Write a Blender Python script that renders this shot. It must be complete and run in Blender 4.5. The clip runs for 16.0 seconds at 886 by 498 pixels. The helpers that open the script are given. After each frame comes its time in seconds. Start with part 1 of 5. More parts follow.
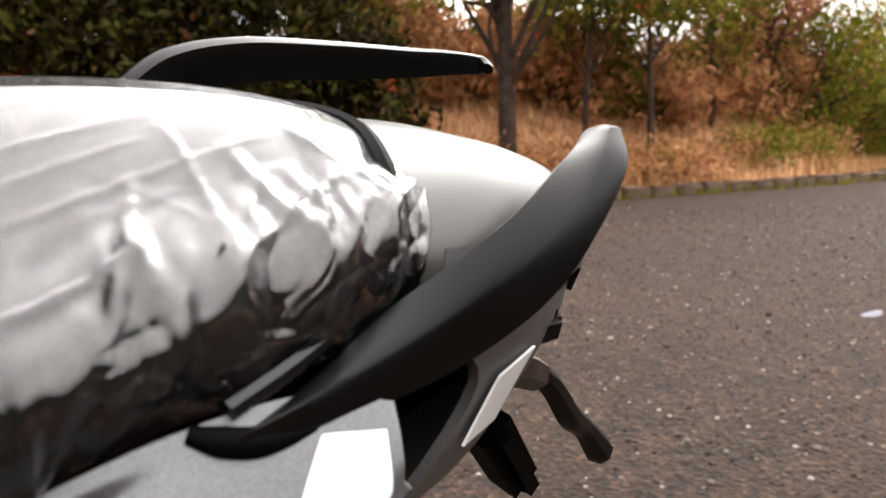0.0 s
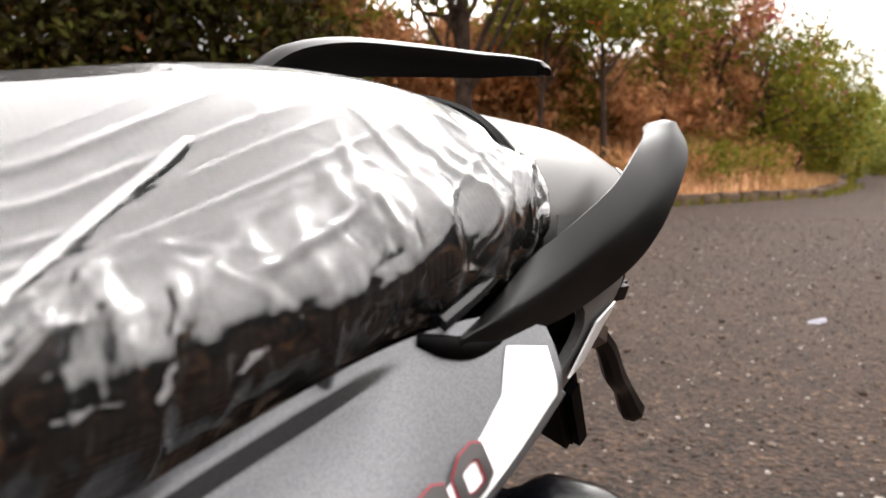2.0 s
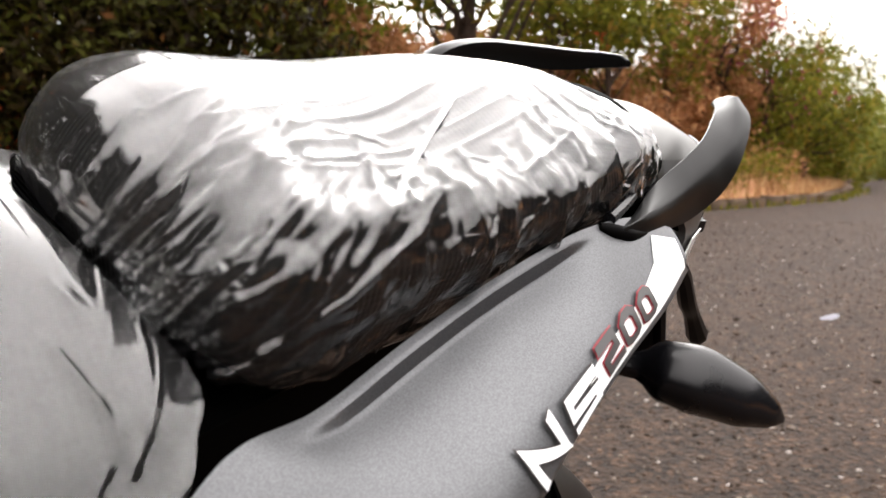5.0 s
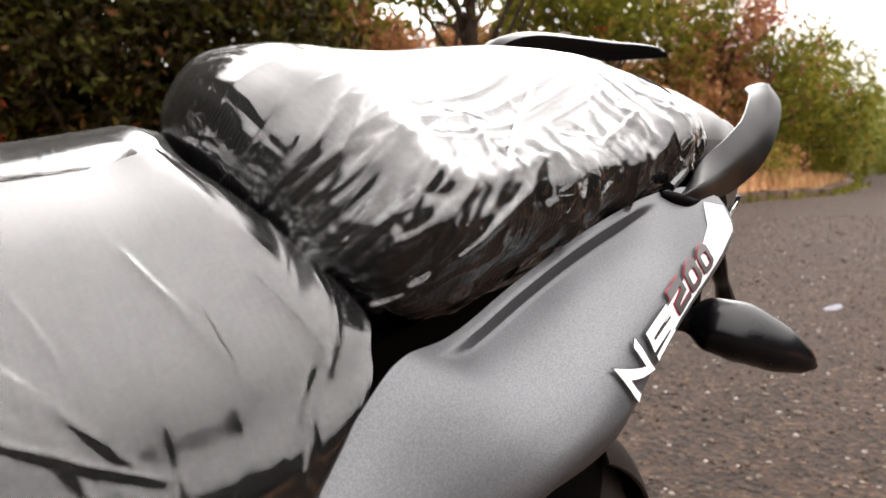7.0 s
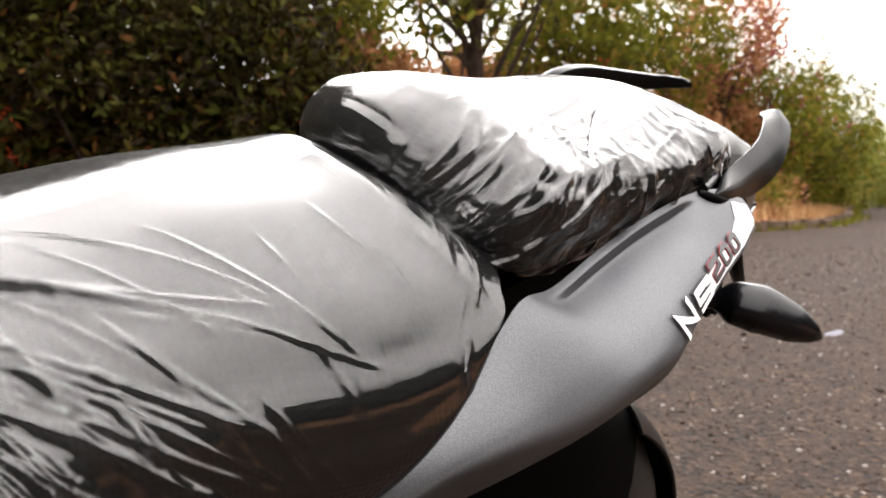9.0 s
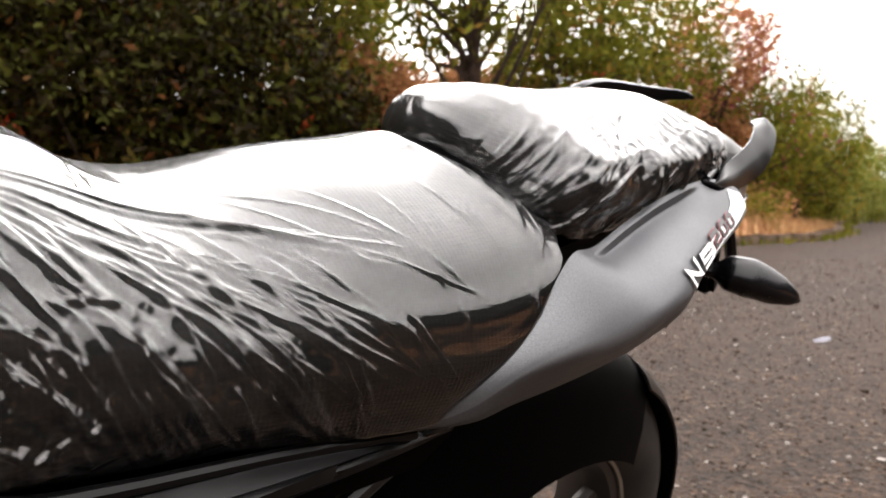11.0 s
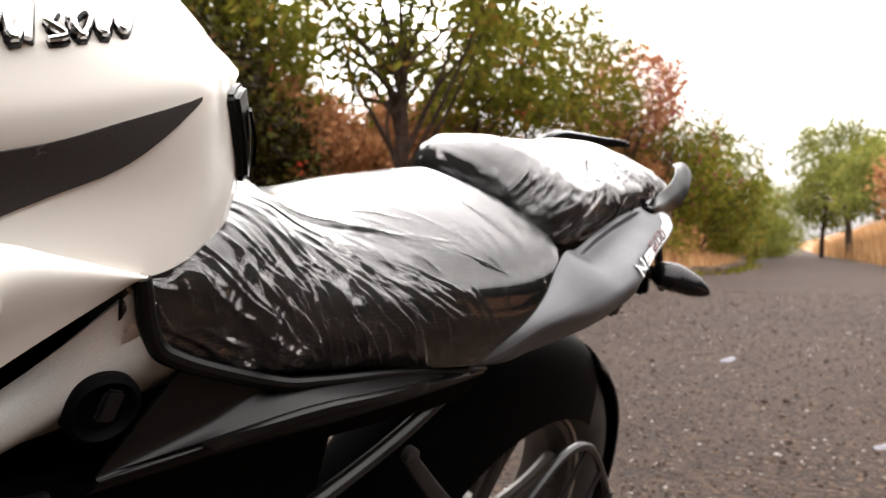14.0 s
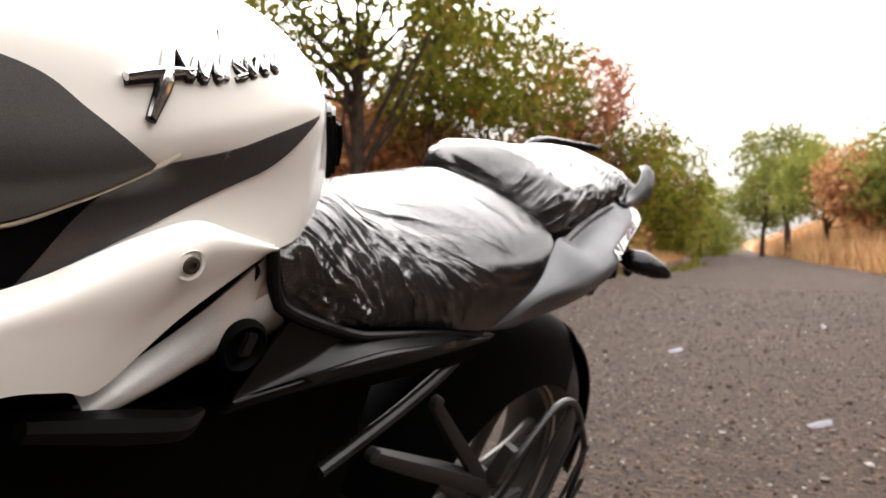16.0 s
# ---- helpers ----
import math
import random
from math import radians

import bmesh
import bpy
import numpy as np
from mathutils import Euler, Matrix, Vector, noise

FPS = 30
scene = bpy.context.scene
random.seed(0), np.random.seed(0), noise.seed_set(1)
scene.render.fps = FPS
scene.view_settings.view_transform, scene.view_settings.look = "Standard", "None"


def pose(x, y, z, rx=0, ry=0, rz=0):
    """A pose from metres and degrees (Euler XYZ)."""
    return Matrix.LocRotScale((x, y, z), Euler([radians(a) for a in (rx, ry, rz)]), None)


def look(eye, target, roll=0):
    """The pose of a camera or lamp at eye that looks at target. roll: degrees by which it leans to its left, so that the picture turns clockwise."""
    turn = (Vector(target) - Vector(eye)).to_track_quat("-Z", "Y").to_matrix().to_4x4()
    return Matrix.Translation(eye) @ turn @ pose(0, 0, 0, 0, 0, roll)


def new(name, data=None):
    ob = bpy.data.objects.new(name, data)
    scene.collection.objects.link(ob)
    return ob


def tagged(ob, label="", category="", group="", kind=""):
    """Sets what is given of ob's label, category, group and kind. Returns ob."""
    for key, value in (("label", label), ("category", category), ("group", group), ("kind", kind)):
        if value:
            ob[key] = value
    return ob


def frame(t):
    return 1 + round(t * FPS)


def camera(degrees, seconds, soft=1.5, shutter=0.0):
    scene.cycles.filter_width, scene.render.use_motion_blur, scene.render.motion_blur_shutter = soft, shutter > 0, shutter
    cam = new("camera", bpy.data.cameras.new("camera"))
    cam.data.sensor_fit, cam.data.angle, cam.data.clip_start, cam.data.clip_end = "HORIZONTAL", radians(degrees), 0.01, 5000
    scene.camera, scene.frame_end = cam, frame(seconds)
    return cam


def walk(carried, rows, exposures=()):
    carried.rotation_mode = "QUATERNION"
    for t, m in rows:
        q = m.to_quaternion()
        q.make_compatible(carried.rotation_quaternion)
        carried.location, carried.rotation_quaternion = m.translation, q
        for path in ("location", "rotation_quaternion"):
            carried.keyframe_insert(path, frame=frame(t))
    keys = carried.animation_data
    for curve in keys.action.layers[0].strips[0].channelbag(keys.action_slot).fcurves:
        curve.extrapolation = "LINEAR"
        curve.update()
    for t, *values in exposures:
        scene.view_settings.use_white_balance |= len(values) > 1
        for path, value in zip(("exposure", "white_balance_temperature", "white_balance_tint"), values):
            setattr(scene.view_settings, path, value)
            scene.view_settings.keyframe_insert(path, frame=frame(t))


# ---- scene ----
cam = camera(62.0, 16.0)
PATH = [
    (0, (-0.0581, -0.5602, 0.7974), (1.1682, 1.0002, 0.5498), -1.84),
    (0.5, (-0.0763, -0.5624, 0.7932), (1.1751, 0.9786, 0.5500), -1.48),
    (1, (-0.0958, -0.5660, 0.7937), (1.1802, 0.9547, 0.5504), -1.37),
    (1.5, (-0.1177, -0.5629, 0.7915), (1.1883, 0.9342, 0.5615), -1.45),
    (2, (-0.1428, -0.5597, 0.7869), (1.1851, 0.9191, 0.5633), -0.74),
    (2.5, (-0.1706, -0.5624, 0.7802), (1.1633, 0.9131, 0.5719), -0.52),
    (3, (-0.1849, -0.5680, 0.7741), (1.1522, 0.9053, 0.5708), -0.66),
    (3.5, (-0.2147, -0.5760, 0.7704), (1.1192, 0.9019, 0.5793), -0.73),
    (4, (-0.2323, -0.5824, 0.7669), (1.0916, 0.9040, 0.5725), -0.78),
    (4.5, (-0.2603, -0.5912, 0.7628), (1.0584, 0.9009, 0.5774), -1.52),
    (7, (-0.3516, -0.6098, 0.7491), (0.9668, 0.8808, 0.5493), -1.95),
    (7.5, (-0.3877, -0.6104, 0.7458), (0.9034, 0.9063, 0.5644), -2.25),
    (8, (-0.4135, -0.6210, 0.7400), (0.9207, 0.8608, 0.5843), -1.55),
    (8.5, (-0.4331, -0.6330, 0.7387), (0.8968, 0.8543, 0.6000), -1.62),
    (9, (-0.4624, -0.6508, 0.7325), (0.8609, 0.8435, 0.6065), -1.19),
    (9.5, (-0.4929, -0.6669, 0.7243), (0.8266, 0.8317, 0.6100), -0.76),
    (12, (-0.6627, -0.7370, 0.7049), (0.7084, 0.7174, 0.6357), 0.20),
    (12.5, (-0.7073, -0.7493, 0.7009), (0.6830, 0.6879, 0.6616), 1.08),
    (13, (-0.7556, -0.7661, 0.6959), (0.6918, 0.6140, 0.6748), 0.00),
    (13.5, (-0.7900, -0.7884, 0.6929), (0.6801, 0.5675, 0.6752), -0.47),
    (14, (-0.8234, -0.8033, 0.6894), (0.6689, 0.5282, 0.6815), -0.12),
    (14.5, (-0.8615, -0.8123, 0.6818), (0.6562, 0.4903, 0.6864), -0.18),
    (15, (-0.9099, -0.8357, 0.6808), (0.6377, 0.4312, 0.6945), 0.00),
    (15.5, (-0.9568, -0.8456, 0.6758), (0.6156, 0.3903, 0.6639), -0.06),
    (16, (-0.9842, -0.8447, 0.6764), (0.5926, 0.3857, 0.6628), 0.11),
]
walk(cam, [(t, look(eye, target, roll)) for t, eye, target, roll in PATH], exposures=[(0.0, -0.2), (16.0, -0.2)])
cam.data.dof.use_dof = True
cam.data.dof.focus_distance = 0.38
cam.data.dof.aperture_fstop = 14.5

# ---------------------------------------------------------------- sky and sun
SUN_ELEVATION, SUN_AZIMUTH = radians(28), radians(42)
world = bpy.data.worlds.new("sky")
scene.world = world
world.use_nodes = True
wt = world.node_tree
wt.nodes.clear()
w_out = wt.nodes.new("ShaderNodeOutputWorld")
w_bg = wt.nodes.new("ShaderNodeBackground")
w_sky = wt.nodes.new("ShaderNodeTexSky")
w_sky.sky_type = "NISHITA"
w_sky.sun_disc = False
w_sky.sun_elevation, w_sky.sun_rotation = SUN_ELEVATION, radians(90) - SUN_AZIMUTH
w_sky.dust_density, w_sky.air_density = 8.0, 1.5
w_hue = wt.nodes.new("ShaderNodeHueSaturation")
w_hue.inputs["Saturation"].default_value = 0.10
w_mix = wt.nodes.new("ShaderNodeMix")
w_mix.data_type = "RGBA"
w_mix.inputs[0].default_value = 0.60
w_mix.inputs[7].default_value = (15.0, 14.1, 13.8, 1)
wt.links.new(w_sky.outputs[0], w_hue.inputs["Color"])
wt.links.new(w_hue.outputs[0], w_mix.inputs[6])
w_co = wt.nodes.new("ShaderNodeTexCoord")
w_sep = wt.nodes.new("ShaderNodeSeparateXYZ")
w_rise = wt.nodes.new("ShaderNodeMapRange")
w_rise.inputs["To Min"].default_value, w_rise.inputs["To Max"].default_value = 0.32, 2.45
w_scale = wt.nodes.new("ShaderNodeVectorMath")
w_scale.operation = "SCALE"
wt.links.new(w_co.outputs["Generated"], w_sep.inputs[0])
wt.links.new(w_sep.outputs["Z"], w_rise.inputs["Value"])
wt.links.new(w_mix.outputs[2], w_scale.inputs[0])
wt.links.new(w_rise.outputs[0], w_scale.inputs["Scale"])
wt.links.new(w_scale.outputs[0], w_bg.inputs["Color"])
w_bg.inputs["Strength"].default_value = 0.287
wt.links.new(w_bg.outputs[0], w_out.inputs["Surface"])

sun = new("sun", bpy.data.lights.new("sun", "SUN"))
sun.data.energy, sun.data.angle, sun.data.color = 1.1, radians(40), (1.0, 0.96, 0.9)
sun_from = Vector((math.cos(SUN_ELEVATION) * math.cos(SUN_AZIMUTH), math.cos(SUN_ELEVATION) * math.sin(SUN_AZIMUTH), math.sin(SUN_ELEVATION)))
sun.matrix_world = look(sun_from * 50, (0, 0, 0))


# ---------------------------------------------------------------- materials
def mat(name):
    m = bpy.data.materials.new(name)
    m.use_nodes = True
    nt = m.node_tree
    return m, nt, nt.nodes["Principled BSDF"]


def node(nt, kind, **values):
    n = nt.nodes.new(kind)
    for key, value in values.items():
        n.inputs[key].default_value = value
    return n


def noise_node(nt, scale, detail=4.0, rough=0.55, coords="Object"):
    tc = nt.nodes.new("ShaderNodeTexCoord")
    n = node(nt, "ShaderNodeTexNoise", Scale=scale, Detail=detail, Roughness=rough)
    nt.links.new(tc.outputs[coords], n.inputs["Vector"])
    return n


def ramp(nt, source, stops):
    r = nt.nodes.new("ShaderNodeValToRGB")
    while len(r.color_ramp.elements) < len(stops):
        r.color_ramp.elements.new(0.5)
    for e, (pos, col) in zip(r.color_ramp.elements, stops):
        e.position, e.color = pos, (*col, 1)
    nt.links.new(source, r.inputs["Fac"])
    return r


def bump(nt, bsdf, source, strength, distance):
    b = node(nt, "ShaderNodeBump", Strength=strength, Distance=distance)
    nt.links.new(source, b.inputs["Height"])
    last = bsdf.inputs["Normal"].links
    if last:
        nt.links.new(last[0].from_socket, b.inputs["Normal"])
    nt.links.new(b.outputs[0], bsdf.inputs["Normal"])
    return b


def paint(name, colour, rough, metal=0.0, coat=0.0, grain=0.0, vary=0.06, flake=0.0, spec=0.5):
    """Painted or moulded body part: faint mottling, dust and orange peel."""
    m, nt, p = mat(name)
    p.inputs["Metallic"].default_value = metal
    p.inputs["Coat Weight"].default_value = coat
    p.inputs["Specular IOR Level"].default_value = spec
    p.inputs["Coat Roughness"].default_value = 0.06
    n = noise_node(nt, 9, 6)
    lo = [c * (1 - vary) for c in colour]
    hi = [min(1, c * (1 + vary)) for c in colour]
    c = ramp(nt, n.outputs["Fac"], [(0.3, lo), (0.7, hi)])
    if flake:
        f = noise_node(nt, 1500, 2)
        fr = ramp(nt, f.outputs["Fac"], [(0.42, [x * (1 - flake) for x in colour]), (0.6, [min(1, x * (1 + flake)) for x in colour])])
        mx = nt.nodes.new("ShaderNodeMix")
        mx.data_type = "RGBA"
        mx.inputs[0].default_value = 0.6
        nt.links.new(c.outputs[0], mx.inputs[6])
        nt.links.new(fr.outputs[0], mx.inputs[7])
        nt.links.new(mx.outputs[2], p.inputs["Base Color"])
    else:
        nt.links.new(c.outputs[0], p.inputs["Base Color"])
    r = noise_node(nt, 35, 5)
    rr = nt.nodes.new("ShaderNodeMapRange")
    rr.inputs["To Min"].default_value, rr.inputs["To Max"].default_value = max(0.02, rough - 0.05), rough + 0.07
    nt.links.new(r.outputs["Fac"], rr.inputs["Value"])
    nt.links.new(rr.outputs[0], p.inputs["Roughness"])
    if grain:
        g = noise_node(nt, 1100, 2)
        bump(nt, p, g.outputs["Fac"], grain, 0.0006)
    return m


MID_SILVER = paint("bright_silver_paint", (0.44, 0.435, 0.42), 0.30, metal=0.45, grain=0.05, flake=0.12)
EDGE_GOLD = paint("pale_gold_edge", (0.50, 0.44, 0.33), 0.3, metal=0.5)
PEARL = paint("pearl_white_paint", (0.82, 0.795, 0.74), 0.22, coat=0.6, vary=0.015)
SILVER = paint("satin_grey_paint", (0.118, 0.121, 0.127), 0.43, metal=0.55, grain=0.06, flake=0.25, spec=0.35)
SILVER_LIGHT = paint("satin_silver_paint", (0.055, 0.054, 0.051), 0.36, metal=0.35, grain=0.05, flake=0.12)
CHARCOAL = paint("charcoal_paint", (0.085, 0.085, 0.085), 0.38, metal=0.2, grain=0.05, flake=0.25)
RAIL = paint("satin_black_metal", (0.002, 0.002, 0.002), 0.34, spec=0.13, grain=0.03)
SATIN_BLACK = paint("satin_black_plastic", (0.0025, 0.0025, 0.0025), 0.34, spec=0.20)
FAIRING_BLACK = paint("moulded_black_plastic", (0.0025, 0.0025, 0.0025), 0.33, spec=0.22, grain=0.04)
BLACK = paint("black_plastic", (0.003, 0.003, 0.003), 0.36, spec=0.16)
BLACK_MATTE = paint("matte_black_plastic", (0.0015, 0.0015, 0.0015), 0.55, spec=0.03)
BLACK_GLOSS = paint("gloss_black_plastic", (0.004, 0.004, 0.005), 0.25, vary=0.02, spec=0.35)
FRAME_BLACK = paint("black_frame_enamel", (0.012, 0.012, 0.012), 0.35)
ALLOY = paint("dull_cast_alloy", (0.048, 0.046, 0.044), 0.42, metal=0.7, grain=0.1)
RIM_PAINT = paint("black_alloy_rim", (0.05, 0.045, 0.04), 0.35, metal=0.4)
RIM_EDGE = paint("dusty_rim_lip", (0.30, 0.27, 0.22), 0.4, metal=0.4)
CHROME = paint("brushed_chrome", (0.72, 0.72, 0.72), 0.16, metal=1.0)
STEEL = paint("zinc_steel", (0.13, 0.115, 0.10), 0.35, metal=0.9, grain=0.1)
DECAL_WHITE = paint("white_decal", (0.84, 0.86, 0.86), 0.3, vary=0.02)
DECAL_RED = paint("dark_red_decal", (0.25, 0.035, 0.045), 0.35)
DECAL_DARK = paint("dark_grey_decal", (0.045, 0.042, 0.042), 0.35)
STRIPE_GREY = paint("grey_tank_stripe", (0.070, 0.068, 0.070), 0.24, metal=0.45, flake=0.2)


def make_tyre_rubber():
    m, nt, p = mat("dusty_tyre_rubber")
    n = noise_node(nt, 14, 6)
    c = ramp(nt, n.outputs["Fac"], [(0.35, (0.012, 0.011, 0.010)), (0.7, (0.035, 0.029, 0.023))])
    nt.links.new(c.outputs[0], p.inputs["Base Color"])
    p.inputs["Roughness"].default_value = 0.75
    g = noise_node(nt, 300, 3)
    bump(nt, p, g.outputs["Fac"], 0.3, 0.001)
    return m


TYRE = make_tyre_rubber()


def make_vinyl():
    """Black seat cover with a fine dotted weave."""
    m, nt, p = mat("black_textured_vinyl")
    n = noise_node(nt, 20, 5)
    c = ramp(nt, n.outputs["Fac"], [(0.3, (0.0030, 0.0030, 0.0030)), (0.7, (0.0055, 0.0052, 0.0052))])
    nt.links.new(c.outputs[0], p.inputs["Base Color"])
    p.inputs["Roughness"].default_value = 0.5
    p.inputs["Specular IOR Level"].default_value = 0.10
    tc = nt.nodes.new("ShaderNodeTexCoord")
    v = node(nt, "ShaderNodeTexVoronoi", Scale=330.0, Randomness=0.0)
    nt.links.new(tc.outputs["Object"], v.inputs["Vector"])
    bump(nt, p, v.outputs["Distance"], 0.3, 0.0014)
    return m


VINYL = make_vinyl()


def make_film(name, seed, creased, crumple, blur=0.14):
    """Thin clear polythene: see-through, with a doubled gloss and creases."""
    m, nt, p = mat(name)
    out = nt.nodes["Material Output"]
    nt.nodes.remove(p)
    fr = node(nt, "ShaderNodeFresnel", IOR=1.44)
    one = node(nt, "ShaderNodeMath")
    one.operation = "SUBTRACT"
    one.inputs[0].default_value = 1.0
    nt.links.new(fr.outputs[0], one.inputs[1])
    sq = node(nt, "ShaderNodeMath")
    sq.operation = "POWER"
    sq.inputs[1].default_value = 2.4
    nt.links.new(one.outputs[0], sq.inputs[0])
    inv = node(nt, "ShaderNodeMath")
    inv.operation = "SUBTRACT"
    inv.inputs[0].default_value = 1.0
    nt.links.new(sq.outputs[0], inv.inputs[1])
    crisp = node(nt, "ShaderNodeBsdfGlossy", Roughness=0.05)
    soft = node(nt, "ShaderNodeBsdfGlossy", Roughness=0.30)
    gl = nt.nodes.new("ShaderNodeMixShader")
    gl.inputs[0].default_value = blur
    nt.links.new(crisp.outputs[0], gl.inputs[1])
    nt.links.new(soft.outputs[0], gl.inputs[2])
    tr = nt.nodes.new("ShaderNodeBsdfTransparent")
    mix = nt.nodes.new("ShaderNodeMixShader")
    nt.links.new(inv.outputs[0], mix.inputs[0])
    nt.links.new(tr.outputs[0], mix.inputs[1])
    nt.links.new(gl.outputs[0], mix.inputs[2])
    haze = node(nt, "ShaderNodeBsdfDiffuse", Color=(0.75, 0.75, 0.76, 1))
    mix2 = nt.nodes.new("ShaderNodeMixShader")
    mix2.inputs[0].default_value = 0.004
    nt.links.new(mix.outputs[0], mix2.inputs[1])
    nt.links.new(haze.outputs[0], mix2.inputs[2])
    nt.links.new(mix2.outputs[0], out.inputs["Surface"])
    tc = nt.nodes.new("ShaderNodeTexCoord")
    slack = nt.nodes.new("ShaderNodeAttribute")
    slack.attribute_name = "slack"
    b = None
    for turn, size, deep in creased:
        spin = nt.nodes.new("ShaderNodeVectorRotate")
        spin.rotation_type = "Y_AXIS"
        spin.inputs["Angle"].default_value = radians(turn)
        mp = nt.nodes.new("ShaderNodeMapping")
        mp.inputs["Scale"].default_value = size
        mp.inputs["Location"].default_value = (seed, seed * .37, turn)
        cells = nt.nodes.new("ShaderNodeTexVoronoi")
        cells.feature = "DISTANCE_TO_EDGE"
        cells.inputs["Scale"].default_value = 1.0
        flat = node(nt, "ShaderNodeMath")
        flat.operation = "MINIMUM"
        flat.inputs[1].default_value = 0.22
        held = node(nt, "ShaderNodeMath")
        held.operation = "MULTIPLY"
        nt.links.new(tc.outputs["Object"], spin.inputs["Vector"])
        nt.links.new(spin.outputs[0], mp.inputs["Vector"])
        nt.links.new(mp.outputs[0], cells.inputs["Vector"])
        nt.links.new(cells.outputs["Distance"], flat.inputs[0])
        nt.links.new(flat.outputs[0], held.inputs[0])
        nt.links.new(slack.outputs["Fac"], held.inputs[1])
        last, b = b, node(nt, "ShaderNodeBump", Strength=1.0, Distance=deep)
        nt.links.new(held.outputs[0], b.inputs["Height"])
        if last:
            nt.links.new(last.outputs[0], b.inputs["Normal"])
    f = noise_node(nt, 160, 3)
    b2 = node(nt, "ShaderNodeBump", Strength=crumple * 0.12, Distance=0.0012)
    nt.links.new(f.outputs["Fac"], b2.inputs["Height"])
    nt.links.new(b.outputs[0], b2.inputs["Normal"])
    weave = node(nt, "ShaderNodeTexVoronoi", Scale=330.0, Randomness=0.0)
    nt.links.new(tc.outputs["Object"], weave.inputs["Vector"])
    b3 = node(nt, "ShaderNodeBump", Strength=0.004, Distance=0.0014)
    nt.links.new(weave.outputs["Distance"], b3.inputs["Height"])
    nt.links.new(b2.outputs[0], b3.inputs["Normal"])
    for n in (crisp, soft, fr):
        nt.links.new(b3.outputs[0], n.inputs["Normal"])
    return m


FILM_REAR = make_film("clear_film_rear", 2.5, ((38, (6, 9, 40), .0085), (-58, (9, 8, 46), .0045)), 0.05)
FILM_FRONT = make_film("clear_film_front", 1.8, ((52, (4, 7, 40), .0080), (28, (6, 8, 48), .0045)), 0.04)
TAPE = make_film("clear_tape", 0.2, ((35, (30, 30, 90), .0008),), 0.05)
TAPE.node_tree.nodes["Mix Shader.002"].inputs[0].default_value = 0.14


def make_ground():
    m, nt, p = mat("worn_gravelly_asphalt")
    big = noise_node(nt, 0.35, 5)
    mid = noise_node(nt, 6, 6, 0.65)
    fine = noise_node(nt, 55, 4, 0.7)
    c1 = ramp(nt, big.outputs["Fac"], [(0.35, (0.032, 0.0185, 0.0122)), (0.68, (0.053, 0.029, 0.0168))])
    c2 = ramp(nt, fine.outputs["Fac"], [(0.28, (0.015, 0.011, 0.0085)), (0.52, (0.030, 0.0215, 0.016)), (0.72, (0.095, 0.072, 0.057))])
    mx = nt.nodes.new("ShaderNodeMix")
    mx.data_type = "RGBA"
    mx.inputs[0].default_value = 0.55
    nt.links.new(c1.outputs[0], mx.inputs[6])
    nt.links.new(c2.outputs[0], mx.inputs[7])
    c3 = ramp(nt, mid.outputs["Fac"], [(0.38, (0.75, 0.74, 0.73)), (0.62, (1.12, 1.1, 1.08))])
    mul = nt.nodes.new("ShaderNodeMix")
    mul.data_type, mul.blend_type = "RGBA", "MULTIPLY"
    mul.inputs[0].default_value = 1.0
    nt.links.new(mx.outputs[2], mul.inputs[6])
    nt.links.new(c3.outputs[0], mul.inputs[7])
    tc = nt.nodes.new("ShaderNodeTexCoord")
    chip = node(nt, "ShaderNodeTexVoronoi", Scale=58.0)
    nt.links.new(tc.outputs["Object"], chip.inputs["Vector"])
    sep = nt.nodes.new("ShaderNodeSeparateColor")
    nt.links.new(chip.outputs["Color"], sep.inputs[0])
    c4 = ramp(nt, sep.outputs[0], [(0.0, (0.36, 0.36, 0.38)), (0.55, (0.98, 0.95, 0.92)), (0.86, (1.45, 1.3, 1.15)), (1.0, (2.5, 2.2, 1.9))])
    mul2 = nt.nodes.new("ShaderNodeMix")
    mul2.data_type, mul2.blend_type = "RGBA", "MULTIPLY"
    mul2.inputs[0].default_value = 0.85
    nt.links.new(mul.outputs[2], mul2.inputs[6])
    nt.links.new(c4.outputs[0], mul2.inputs[7])
    nt.links.new(mul2.outputs[2], p.inputs["Base Color"])
    p.inputs["Roughness"].default_value = 0.85
    p.inputs["Specular IOR Level"].default_value = 0.25
    bump(nt, p, chip.outputs["Distance"], 0.8, 0.014)
    bump(nt, p, fine.outputs["Fac"], 0.8, 0.012)
    bump(nt, p, mid.outputs["Fac"], 0.4, 0.03)
    return m


GROUND = make_ground()


